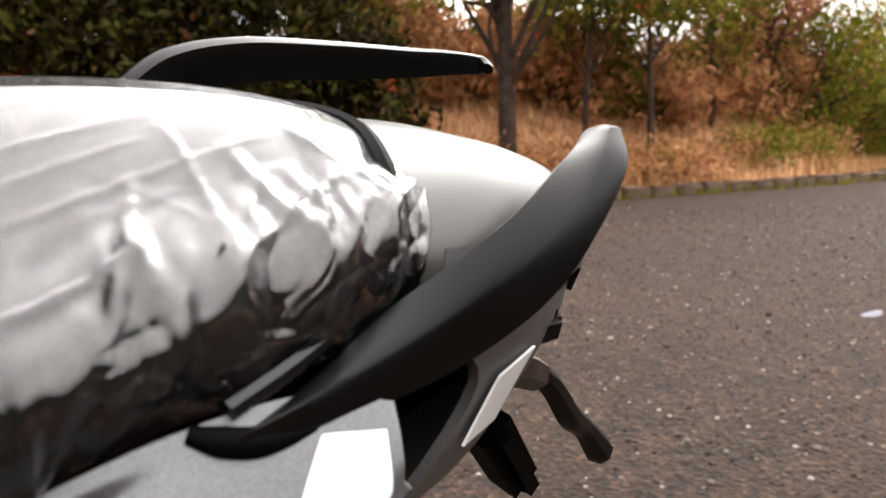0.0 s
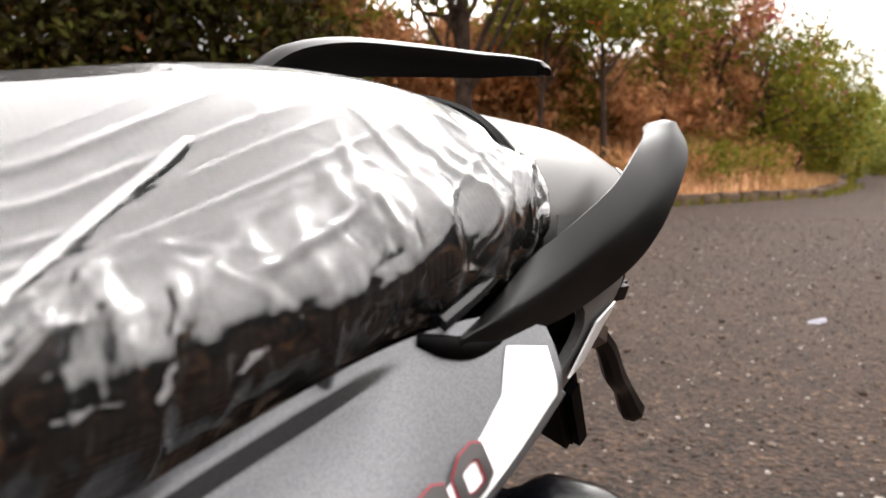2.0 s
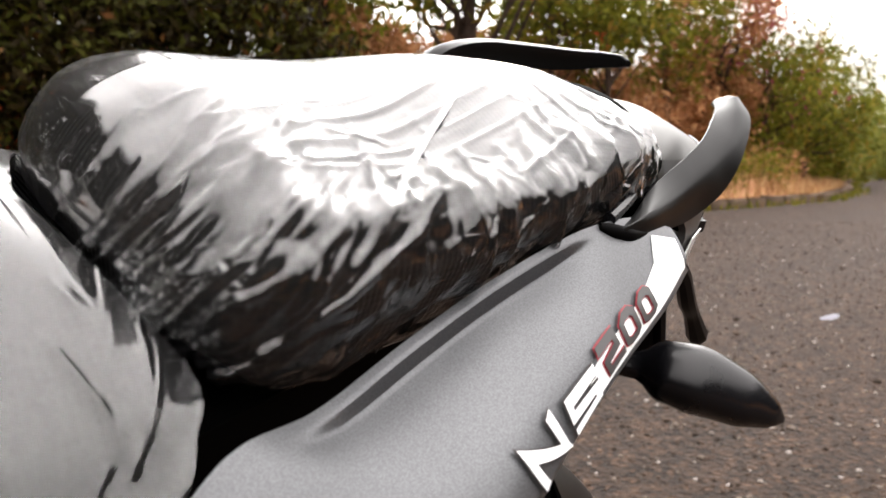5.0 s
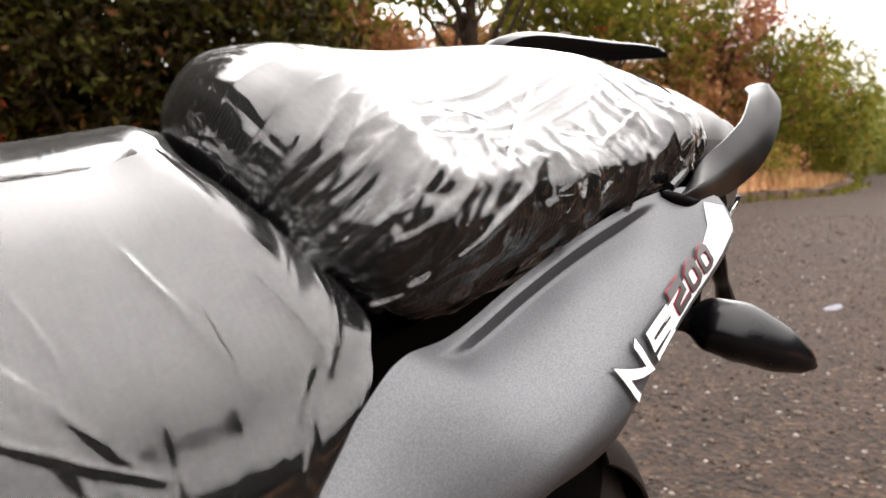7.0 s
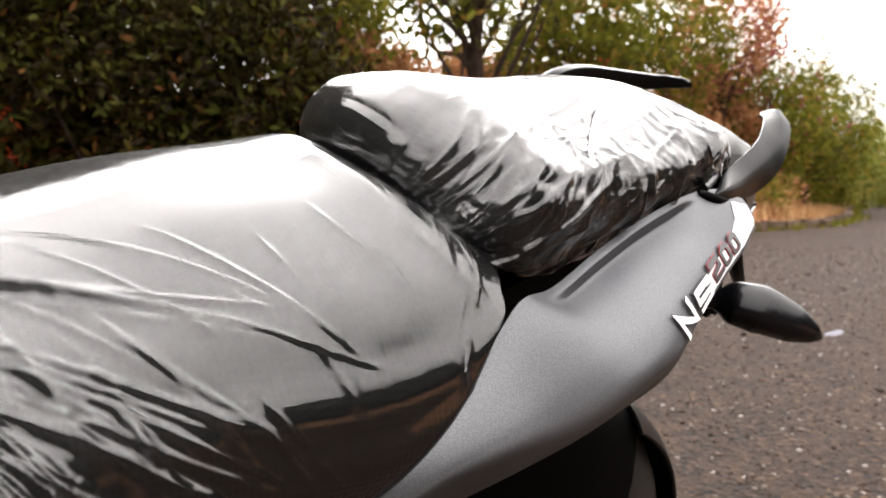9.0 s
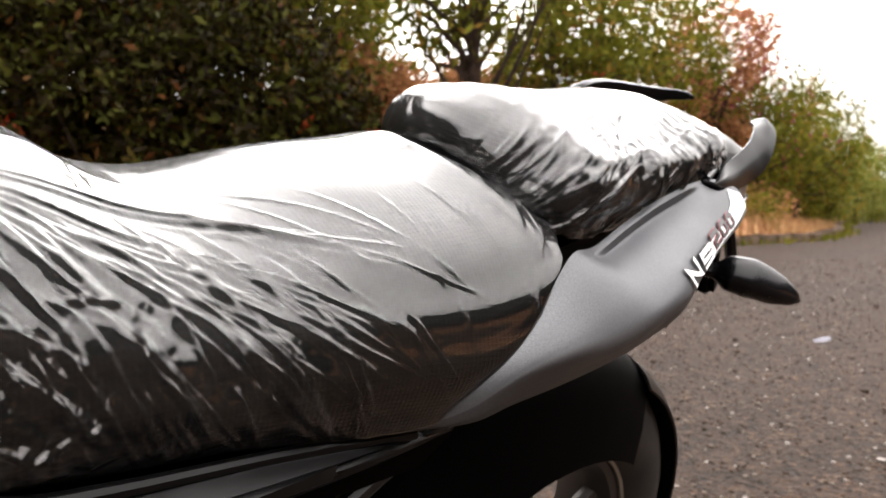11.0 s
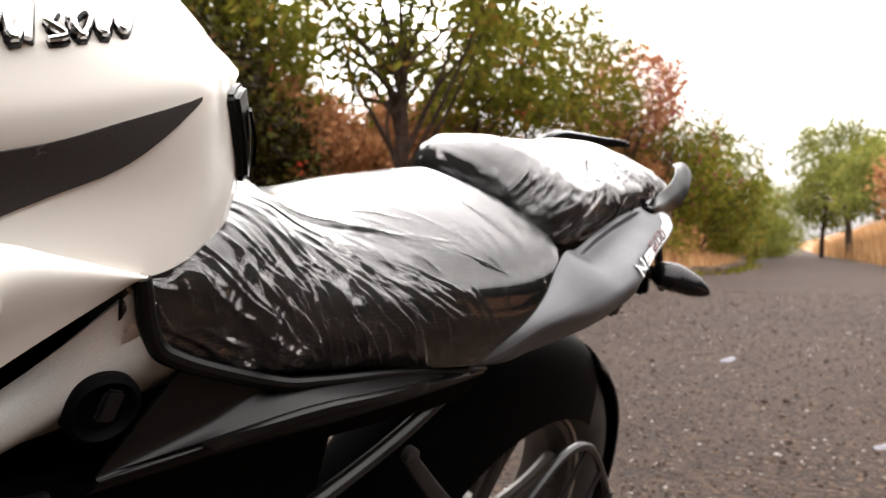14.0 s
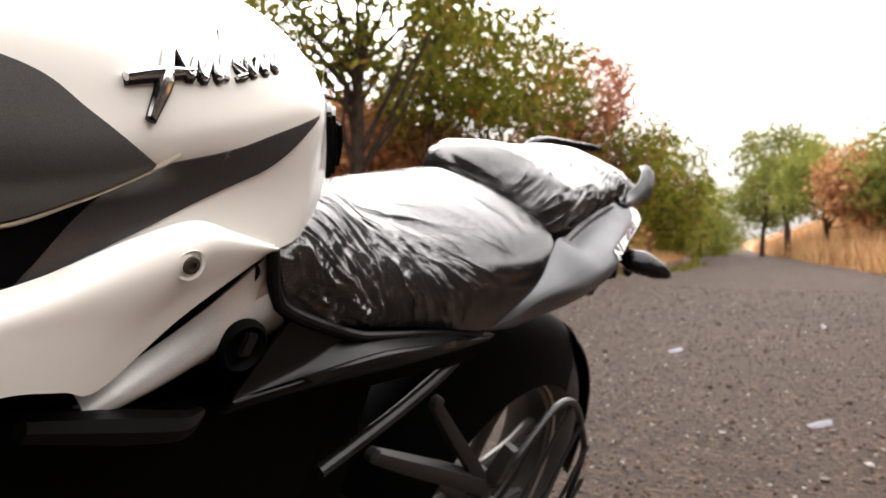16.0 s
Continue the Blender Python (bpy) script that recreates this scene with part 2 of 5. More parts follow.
def rough_mat(name, stops, scale, rough=0.9, relief=0.0, per_island=False, translucent=0.0):
    m, nt, p = mat(name)
    if per_island:
        g = nt.nodes.new("ShaderNodeNewGeometry")
        c = ramp(nt, g.outputs["Random Per Island"], stops)
    else:
        n = noise_node(nt, scale, 6, 0.6)
        c = ramp(nt, n.outputs["Fac"], stops)
        if relief:
            bump(nt, p, n.outputs["Fac"], 0.7, relief)
    nt.links.new(c.outputs[0], p.inputs["Base Color"])
    p.inputs["Roughness"].default_value = rough
    p.inputs["Specular IOR Level"].default_value = 0.07
    if translucent:
        out = nt.nodes["Material Output"]
        t = nt.nodes.new("ShaderNodeBsdfTranslucent")
        nt.links.new(c.outputs[0], t.inputs["Color"])
        mx = nt.nodes.new("ShaderNodeMixShader")
        mx.inputs[0].default_value = translucent
        nt.links.new(p.outputs[0], mx.inputs[1])
        nt.links.new(t.outputs[0], mx.inputs[2])
        nt.links.new(mx.outputs[0], out.inputs["Surface"])
    return m


SOIL = rough_mat("red_brown_soil", [(0.3, (0.22, 0.105, 0.055)), (0.5, (0.36, 0.18, 0.095)), (0.72, (0.45, 0.28, 0.16))], 1.2, relief=0.15)
BARK = rough_mat("dark_bark", [(0.3, (0.022, 0.015, 0.012)), (0.7, (0.07, 0.048, 0.036))], 7, relief=0.03)
LEAF_GREEN = rough_mat("green_leaves", [(0.0, (0.055, 0.062, 0.008)), (0.5, (0.125, 0.135, 0.015)), (0.85, (0.21, 0.195, 0.024)), (1.0, (0.28, 0.15, 0.035))], 1, 0.7, per_island=True, translucent=0.35)
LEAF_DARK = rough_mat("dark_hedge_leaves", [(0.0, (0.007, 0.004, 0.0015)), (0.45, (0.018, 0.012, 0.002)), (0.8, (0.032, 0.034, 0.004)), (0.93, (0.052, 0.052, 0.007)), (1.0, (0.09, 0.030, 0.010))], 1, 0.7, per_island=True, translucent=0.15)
LEAF_BROWN = rough_mat("dry_brown_leaves", [(0.0, (0.18, 0.080, 0.036)), (0.5, (0.40, 0.19, 0.085)), (1.0, (0.54, 0.31, 0.15))], 1, 0.8, per_island=True, translucent=0.3)
# far leaves: the sun's brightening is put into a paler green
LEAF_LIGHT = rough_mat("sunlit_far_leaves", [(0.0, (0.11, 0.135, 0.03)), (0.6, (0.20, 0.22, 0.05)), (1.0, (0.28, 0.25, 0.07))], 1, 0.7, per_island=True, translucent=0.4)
PETAL_RED = rough_mat("orange_red_petals", [(0.0, (0.42, 0.05, 0.02)), (1.0, (0.60, 0.12, 0.05))], 1, 0.6, per_island=True, translucent=0.4)
PETAL_PINK = rough_mat("magenta_petals", [(0.0, (0.20, 0.03, 0.06)), (1.0, (0.34, 0.07, 0.12))], 1, 0.6, per_island=True, translucent=0.4)
STRAW = rough_mat("dry_straw", [(0.0, (0.22, 0.11, 0.05)), (0.5, (0.40, 0.23, 0.11)), (1.0, (0.55, 0.38, 0.20))], 1, 0.8, per_island=True, translucent=0.3)
PEBBLE = rough_mat("loose_gravel", [(0.0, (0.030, 0.023, 0.018)), (0.60, (0.08, 0.058, 0.045)), (0.90, (0.16, 0.135, 0.115)), (1.0, (0.36, 0.33, 0.31))], 1, 0.85, per_island=True)
STONE = rough_mat("weathered_kerb_stone", [(0.3, (0.07, 0.05, 0.035)), (0.7, (0.14, 0.10, 0.075))], 5, relief=0.03)
PAPER = rough_mat("white_paper", [(0.3, (0.22, 0.22, 0.25)), (0.7, (0.34, 0.34, 0.38))], 20, 0.7)


# ---------------------------------------------------------------- mesh helpers
def spline(points, n):
    """n points along a smooth line through the given ones."""
    p = np.array(points, float)
    k = len(p)
    ext = np.vstack([2 * p[:1] - p[1:2], p, 2 * p[-1:] - p[-2:-1]])
    out = []
    for s in np.linspace(0, k - 1, n):
        i = min(int(s), k - 2)
        f = s - i
        a, b, c, d = ext[i:i + 4]
        out.append(0.5 * (2 * b + (c - a) * f + (2 * a - 5 * b + 4 * c - d) * f * f + (3 * b - a - 3 * c + d) * f ** 3))
    return np.array(out)


def surface(keys, nv, nu):
    """A grid of nv by nu points through rows of key points."""
    rows = [spline(k, nu) for k in keys]
    cols = [spline([r[j] for r in rows], nv) for j in range(nu)]
    return np.stack(cols, axis=1)


def mirrored(grid):
    """The left half's grid, run on over the middle to the right half."""
    return np.concatenate([grid, (grid * (1, -1, 1))[:, -2::-1]], axis=1)


def grid_faces(bm, grid, closed=False):
    nv, nu = grid.shape[:2]
    vs = [[bm.verts.new(grid[i, j]) for j in range(nu)] for i in range(nv)]
    for i in range(nv - 1):
        for j in range(nu if closed else nu - 1):
            k = (j + 1) % nu
            bm.faces.new((vs[i][j], vs[i][k], vs[i + 1][k], vs[i + 1][j]))
    return vs


def loft(grid, closed=True, caps=True):
    bm = bmesh.new()
    vs = grid_faces(bm, grid, closed)
    if caps:
        bm.faces.new(vs[0])
        bm.faces.new(vs[-1][::-1])
    bmesh.ops.recalc_face_normals(bm, faces=bm.faces)
    return bm


def normals(grid):
    a, b = np.gradient(grid, axis=0), np.gradient(grid, axis=1)
    n = np.cross(a, b)
    return n / np.maximum(np.linalg.norm(n, axis=2, keepdims=True), 1e-9)


def shell(grid, thick):
    """A sheet of that thickness: the grid outside, a copy set inwards (towards the bike's middle)."""
    bm = bmesh.new()
    n = normals(grid)
    side = 1 if grid[..., 1].mean() < 0 else -1
    if n[..., 1].mean() * side < 0:
        n = -n
    a = grid_faces(bm, grid)
    b = grid_faces(bm, grid + n * thick)
    nv, nu = grid.shape[:2]
    ring = [(i, 0) for i in range(nv)] + [(nv - 1, j) for j in range(1, nu)] + [(i, nu - 1) for i in range(nv - 2, -1, -1)] + [(0, j) for j in range(nu - 2, 0, -1)]
    for (i, j), (k, m) in zip(ring, ring[1:] + ring[:1]):
        bm.faces.new((a[i][j], a[k][m], b[k][m], b[i][j]))
    bmesh.ops.recalc_face_normals(bm, faces=bm.faces)
    return bm


def tube(path, radius, n=40, sides=10, profile=None, closed=False):
    """A rod along a smooth line; radius may be a list of key values; profile: its outline (outwards, up)."""
    p = spline(path, n) if n > len(path) else np.array(path, float)
    n = len(p)
    r = np.interp(np.linspace(0, 1, n), np.linspace(0, 1, len(radius)), radius) if hasattr(radius, "__len__") else np.full(n, radius)
    t = np.gradient(p, axis=0)
    t /= np.maximum(np.linalg.norm(t, axis=1, keepdims=True), 1e-9)
    if profile is None:
        profile = [(math.cos(a), math.sin(a)) for a in np.linspace(0, 2 * math.pi, sides, endpoint=False)]
    rows = []
    for i in range(n):
        up = np.array((0, 0, 1.0)) if abs(t[i][2]) < 0.9 else np.array((1.0, 0, 0))
        o = np.cross(t[i], up)
        o /= np.linalg.norm(o)
        u = np.cross(o, t[i])
        rows.append([p[i] + r[i] * (a * o + b * u) for a, b in profile])
    return loft(np.array(rows))


def box(size, centre=(0, 0, 0), bevel=0.0, turn=None):
    bm = bmesh.new()
    bmesh.ops.create_cube(bm, size=1.0)
    bmesh.ops.scale(bm, vec=size, verts=bm.verts)
    if bevel:
        bmesh.ops.bevel(bm, geom=list(bm.edges), offset=bevel, segments=2, affect="EDGES")
    if turn:
        bmesh.ops.rotate(bm, matrix=pose(0, 0, 0, *turn).to_3x3(), verts=bm.verts)
    bmesh.ops.translate(bm, vec=centre, verts=bm.verts)
    return bm


def lathe(profile, centre, n=64):
    """A ring turned about the sideways axis; profile: (radius, sideways) points, closed."""
    rows = [[(centre[0] + r * math.cos(a), centre[1] + s, centre[2] + r * math.sin(a)) for r, s in profile] for a in np.linspace(0, 2 * math.pi, n, endpoint=False)]
    bm = bmesh.new()
    g = np.array(rows)
    vs = grid_faces(bm, np.concatenate([g, g[:1]]), True)
    bmesh.ops.remove_doubles(bm, verts=bm.verts, dist=1e-6)
    bmesh.ops.recalc_face_normals(bm, faces=bm.faces)
    return bm


def mesh_of(name, bm, material, sharp=35):
    me = bpy.data.meshes.new(name)
    bm.to_mesh(me)
    bm.free()
    me.materials.append(material)
    me.polygons.foreach_set("use_smooth", [True] * len(me.polygons))
    me.set_sharp_from_angle(angle=radians(sharp))
    return me


def part(name, bm, material, parent, label="", sharp=35):
    ob = new(name, mesh_of(name, bm, material, sharp))
    ob.parent = parent
    if label:
        tagged(ob, label)
    return ob


def both(name, bm, material, parent, label="", sharp=35):
    """The left part and its mirror image on the right."""
    other = bm.copy()
    for v in other.verts:
        v.co.y = -v.co.y
    bmesh.ops.reverse_faces(other, faces=other.faces)
    return part(name, bm, material, parent, label, sharp), part(name, other, material, parent, label, sharp)


# ---------------------------------------------------------------- motorcycle
LEAN = 20.834
bike = new("motorcycle")
bike.matrix_world = pose(0, 0, 0, LEAN, 0, 0)
tagged(bike, "white and grey motorcycle leaning on rough asphalt, seats still in film", "motorcycle")

# rider's seat
RIDER = [
    [(-.636, -.141, .722), (-.639, -.142, .745), (-.640, -.138, .766), (-.624, -.100, .778), (-.602, -.050, .784), (-.592, 0, .786)],
    [(-.600, -.140, .716), (-.602, -.142, .742), (-.604, -.138, .770), (-.575, -.105, .790), (-.545, -.050, .800), (-.535, 0, .803)],
    [(-.550, -.140, .700), (-.548, -.142, .730), (-.545, -.135, .762), (-.530, -.100, .790), (-.505, -.050, .800), (-.497, 0, .803)],
    [(-.485, -.140, .694), (-.482, -.140, .720), (-.478, -.128, .747), (-.468, -.092, .770), (-.455, -.045, .778), (-.450, 0, .781)],
    [(-.420, -.138, .688), (-.418, -.139, .715), (-.415, -.127, .742), (-.410, -.092, .763), (-.400, -.045, .774), (-.395, 0, .777)],
    [(-.345, -.142, .679), (-.342, -.148, .715), (-.338, -.139, .747), (-.332, -.103, .775), (-.328, -.050, .793), (-.325, 0, .797)],
    [(-.292, -.146, .680), (-.280, -.157, .718), (-.270, -.148, .752), (-.262, -.110, .784), (-.260, -.050, .804), (-.258, 0, .808)],
    [(-.266, -.154, .708), (-.246, -.157, .735), (-.224, -.146, .766), (-.214, -.110, .792), (-.228, -.050, .811), (-.236, 0, .815)],
    [(-.244, -.152, .729), (-.226, -.148, .752), (-.204, -.138, .779), (-.194, -.107, .792), (-.210, -.050, .808), (-.220, 0, .812)],
]
PILLION = [
    [(-0.1720, -.104, .782), (-0.1820, -.101, .790), (-0.1950, -.085, .795), (-0.2030, -.055, .798), (-0.2070, -.025, .799), (-0.2080, 0, .800)],
    [(-0.1680, -.109, .782), (-0.1830, -.108, .806), (-0.1950, -.086, .815), (-0.2040, -.055, .819), (-0.2090, -.025, .822), (-0.2100, 0, .823)],
    [(-0.1620, -.111, .782), (-0.1730, -.112, .822), (-0.1820, -.092, .835), (-0.1910, -.058, .841), (-0.1960, -.026, .846), (-0.1970, 0, .848)],
    [(-0.1550, -.112, .783), (-0.1610, -.115, .820), (-0.1630, -.104, .842), (-0.1690, -.064, .852), (-0.1730, -.028, .860), (-0.1750, 0, .862)],
    [(-0.1450, -.112, .783), (-0.1470, -.117, .815), (-0.1470, -.108, .840), (-0.1490, -.068, .852), (-0.1520, -.030, .862), (-0.1540, 0, .865)],
    [(-.128, -.104, .783), (-.128, -.113, .814), (-.128, -.108, .840), (-.128, -.068, .852), (-.128, -.030, .862), (-.128, 0, .867)],
    [(-.090, -.098, .786), (-.090, -.109, .818), (-.090, -.106, .840), (-.090, -.067, .853), (-.090, -.030, .864), (-.090, 0, .869)],
    [(-.020, -.090, .810), (-.020, -.100, .829), (-.020, -.098, .846), (-.020, -.062, .861), (-.020, -.030, .873), (-.020, 0, .878)],
    [(.042, -.083, .825), (.045, -.086, .838), (.045, -.080, .852), (.045, -.050, .866), (.045, -.024, .874), (.045, 0, .877)],
    [(.070, -.070, .832), (.078, -.071, .843), (.084, -.063, .853), (.088, -.038, .862), (.091, -.018, .867), (.092, 0, .868)],
    [(.078, -.060, .833), (.090, -.058, .843), (.099, -.046, .850), (.104, -.026, .855), (.107, -.012, .857), (.108, 0, .858)],
    [(.078, -.050, .832), (.090, -.045, .838), (.102, -.035, .842), (.108, -.022, .843), (.110, -.010, .843), (.112, 0, .843)],
]


def crisp(keys, k, near=.34):
    """The rows with a tighter bend at their point k."""
    out = []
    for row in keys:
        r = np.array(row, float)
        a, b = r[k] + (r[k - 1] - r[k]) * near, r[k] + (r[k + 1] - r[k]) * near
        out.append([*r[:k], a, r[k] * .55 + (a + b) * .225, b, *r[k + 1:]])
    return out


RIDER, PILLION = crisp(RIDER, 2), crisp(PILLION, 2)


def film_over(keys, nv, nu, fold, slack):
    """The film's grid: the seat's skin lifted by its folds; fold(x, w) takes the arc length w from the lower edge."""
    half = surface(keys, nv, nu)
    step = np.linalg.norm(np.diff(half, axis=1), axis=2)
    arc = np.concatenate([np.zeros((nv, 1)), np.cumsum(step, axis=1)], axis=1)
    lift = 0.0010 + np.maximum(-.0007, fold(half[..., 0], arc) - .0003)
    n = normals(mirrored(half))[:, :nu]
    if n[nv // 2, nu - 1][2] < 0:
        n = -n
    lift = .001 + (lift - .001) * np.clip((arc[:, -1:] - arc) / .03, 0, 1) * np.clip(arc / .010, 0, 1)
    left = half + n * lift[..., None]
    loose = slack(half[..., 0], arc)
    return np.concatenate([left, ((half + n * .001) * (1, -1, 1))[:, -2::-1][:, ::4]], axis=1), np.concatenate([loose, loose[:, -2::-1][:, ::4]], axis=1)


def film_mesh(name, grid_and_slack, material, parent, label):
    grid, loose = grid_and_slack
    nv, nu = grid.shape[:2]
    k = np.arange(nv * nu).reshape(nv, nu)
    faces = np.stack([k[:-1, :-1], k[:-1, 1:], k[1:, 1:], k[1:, :-1]], axis=2).reshape(-1, 4)
    me = bpy.data.meshes.new(name)
    me.from_pydata(grid.reshape(-1, 3), [], faces.tolist())
    if me.polygons[len(faces) // 4].normal.z < 0:
        me.flip_normals()
    me.materials.append(material)
    me.polygons.foreach_set("use_smooth", [True] * len(faces))
    me.attributes.new("slack", "FLOAT", "POINT").data.foreach_set("value", loose.ravel())
    ob = new(name, me)
    ob.parent = parent
    return tagged(ob, label)


def tent(d, b):
    """A fold with two flat flanks and a sharp ridge, one flank wider than the other."""
    return np.clip(1 - np.where(d > 0, d / b, -d / (b * 1.7)), 0, None)


def creases(x, w, seed, count, xr, wr, angle, spread, length, height, width):
    """The lift of a number of long thin folds, strewn over a stretch of the film."""
    r = np.random.default_rng(seed)
    out = np.zeros_like(x)
    for _ in range(count):
        cx, cw = r.uniform(*xr), r.uniform(*wr)
        a = math.radians(angle + r.normal() * spread)
        n, h, b, bow = r.uniform(*length), r.uniform(*height), r.uniform(*width), r.normal() * 0.5
        u = (x - cx) * math.cos(a) + (w - cw) * math.sin(a)
        d = (w - cw) * math.cos(a) - (x - cx) * math.sin(a) + bow * u * u
        out += h * tent(d, b) * np.clip(1 - (u / n) ** 2, 0, None)
    return out


def crumple(x, w, seed, slope):
    """Flat facets between straight sharp edges, as in crushed film."""
    r = np.random.default_rng(seed)
    out = np.zeros_like(x)
    for f in (13, 19, 27, 39, 58, 85):
        a, p, q = r.uniform(0, math.pi), r.uniform(0, 6, 2), r.uniform(14, 40, 2)
        t = f * (x * math.cos(a) + w * math.sin(a)) + .30 * np.sin(x * q[0] + w * q[1] + p[0]) + .22 * np.sin(w * q[0] * 1.7 - x * q[1] + p[1])
        gate = np.clip(.5 + .9 * np.sin(x * q[1] * 1.3 + p[1]) * np.sin(w * q[0] * 1.9 + p[0]), 0, 1)
        out += np.abs((t % 1) * 2 - 1) * slope / (2 * f) * gate
    return out


def fan(x, w, seed, count, centre, angles, reach, height, width):
    """The lift of thin folds that spread from one point; reach: (nearest start, farthest end)."""
    r = np.random.default_rng(seed)
    out = np.zeros_like(x)
    dx, dw = x - centre[0], w - centre[1]
    for _ in range(count):
        a = math.radians(r.uniform(*angles))
        start = r.uniform(reach[0], reach[0] + .4 * (reach[1] - reach[0]))
        end = r.uniform(start + .25 * (reach[1] - start), reach[1])
        h, b, bow = r.uniform(*height), r.uniform(*width), r.normal() * .3
        u = dx * math.cos(a) + dw * math.sin(a)
        d = dw * math.cos(a) - dx * math.sin(a) + bow * (u - start) ** 2
        m = np.clip((u - start) / (end - start), 0, 1)
        out += h * tent(d, b) * (4 * m * (1 - m)) ** .6
    return out


def sway(x, w, seed, scale):
    """A slow uneven slackness of the film, about -0.5 to 0.5."""
    flat = [noise.noise(Vector((a * scale, b * scale, seed))) for a, b in zip(x.ravel(), w.ravel())]
    return np.array(flat).reshape(x.shape)


def fold_rear(x, w):
    side = np.clip((.095 - w) / .03, 0, 1)
    low = np.clip((.070 - w) / .03, 0, 1)
    out = crumple(x, w, 5, .15) * low
    out += .0010 * sway(x, w, 3.1, 30) * (side + .10)
    out += fan(x, w, 11, 16, (-.30, .09), (-4, 32), (.09, .38), (.0003, .0008), (.0014, .0028))
    out += fan(x, w, 15, 11, (-.080, .085), (0, 360), (.004, .060), (.0003, .0007), (.0014, .0026))
    out += creases(x, w, 13, 40, (-.21, -.125), (.005, .12), 48, 8, (.025, .075), (.0008, .0020), (.0015, .0034))
    out += creases(x, w, 12, 54, (-.13, .09), (.004, .070), 62, 28, (.014, .040), (.0009, .0022), (.0018, .0040))
    out += creases(x, w, 16, 13, (-.12, .08), (.030, .068), 72, 26, (.018, .038), (.0016, .0036), (.0035, .0080))
    return out + creases(x, w, 14, 26, (-.10, .10), (.06, .17), 70, 40, (.012, .040), (.0002, .0004), (.0012, .0022))


def fold_front(x, w):
    tank = np.clip((-.34 - x) / .10, 0, 1)
    low = np.clip((.09 - w) / .04, 0, 1)
    out = crumple(x, w, 8, .10) * tank * low
    out += .0010 * sway(x, w, 8.1, 24) * tank * (.3 + .7 * low)
    strong = 1 + .5 * low
    out += strong * fan(x, w, 21, 34, (-.590, .185), (-72, -12), (.05, .36), (.0007, .0019), (.0014, .0030))
    out += strong * fan(x, w, 22, 16, (-.585, .200), (-62, -38), (.04, .34), (.0009, .0023), (.0016, .0032))
    out += fan(x, w, 26, 17, (-.455, -.012), (108, 170), (.015, .22), (.0016, .0036), (.0020, .0042))
    out += creases(x, w, 28, 22, (-.50, -.36), (.01, .10), -58, 8, (.025, .07), (.0010, .0024), (.0015, .0030))
    out += creases(x, w, 25, 22, (-.63, -.48), (.01, .10), -35, 25, (.012, .04), (.0010, .0024), (.0018, .0034))
    out += creases(x, w, 23, 8, (-.32, -.22), (.08, .17), -84, 8, (.02, .05), (.0008, .0015), (.0014, .0022))
    out += creases(x, w, 27, 14, (-.46, -.30), (.05, .16), -46, 6, (.03, .085), (.0005, .0013), (.0014, .0022))
    out += creases(x, w, 24, 12, (-.240, -.20), (.05, .17), 75, 16, (.012, .028), (.0005, .0010), (.0014, .0026))
    fade = np.clip((w - .125) / .03, 0, 1) * np.clip((-.53 - x) / .04, 0, 1)
    return out * (1 - .85 * fade)


def slack_rear(x, w):
    """How crushed the film is: loose on the flanks and the front, tight on top."""
    flank = np.clip((.075 - w) / .03, 0, 1)
    front = .55 * np.clip((-.145 - x) / .02, 0, 1)
    return np.maximum(.10, np.maximum(flank, front))


def slack_front(x, w):
    tank = np.clip((-.36 - x) / .12, 0, 1)
    flank = np.clip((.105 - w) / .05, 0, 1)
    edge = .5 * np.clip((x + .235) / .015, 0, 1)
    return np.maximum(.02, np.maximum(tank * (.25 + .75 * flank), edge))


def make_seats():
    seat = part("rider_seat", loft(mirrored(surface(RIDER, 50, 24))), VINYL, bike, "black dotted vinyl rider seat")
    film_mesh("film", film_over(RIDER, 760, 400, fold_front, slack_front), FILM_FRONT, seat, "wrinkled clear protective film")
    rear = part("pillion_seat", loft(mirrored(surface(PILLION, 50, 24))), VINYL, bike, "raised black vinyl pillion seat")
    film_mesh("film", film_over(PILLION, 600, 360, fold_rear, slack_rear), FILM_REAR, rear, "crumpled clear protective film")
    rim = [(-.631, -.144, .774), (-.620, -.146, .738), (-.600, -.148, .721), (-.528, -.149, .696), (-.485, -.147, .689), (-.400, -.141, .680), (-.300, -.136, .667)]
    both("seat_rim", tube(rim, [.005, .006, .0055, .0045, .004], 60, 10), SATIN_BLACK, bike, "black plastic seat edge")
    part("seat_base", loft(np.array([[(x, -w, lo), (x, -w, hi), (x, w, hi), (x, w, lo)] for x, w, lo, hi in
                                    ((-.64, .125, .66, .73), (-.45, .125, .62, .71), (-.27, .118, .62, .69), (-.20, .108, .66, .765), (-.05, .088, .68, .795), (.08, .06, .76, .825), (.16, .05, .78, .825))])), BLACK_MATTE, bike)


make_seats()

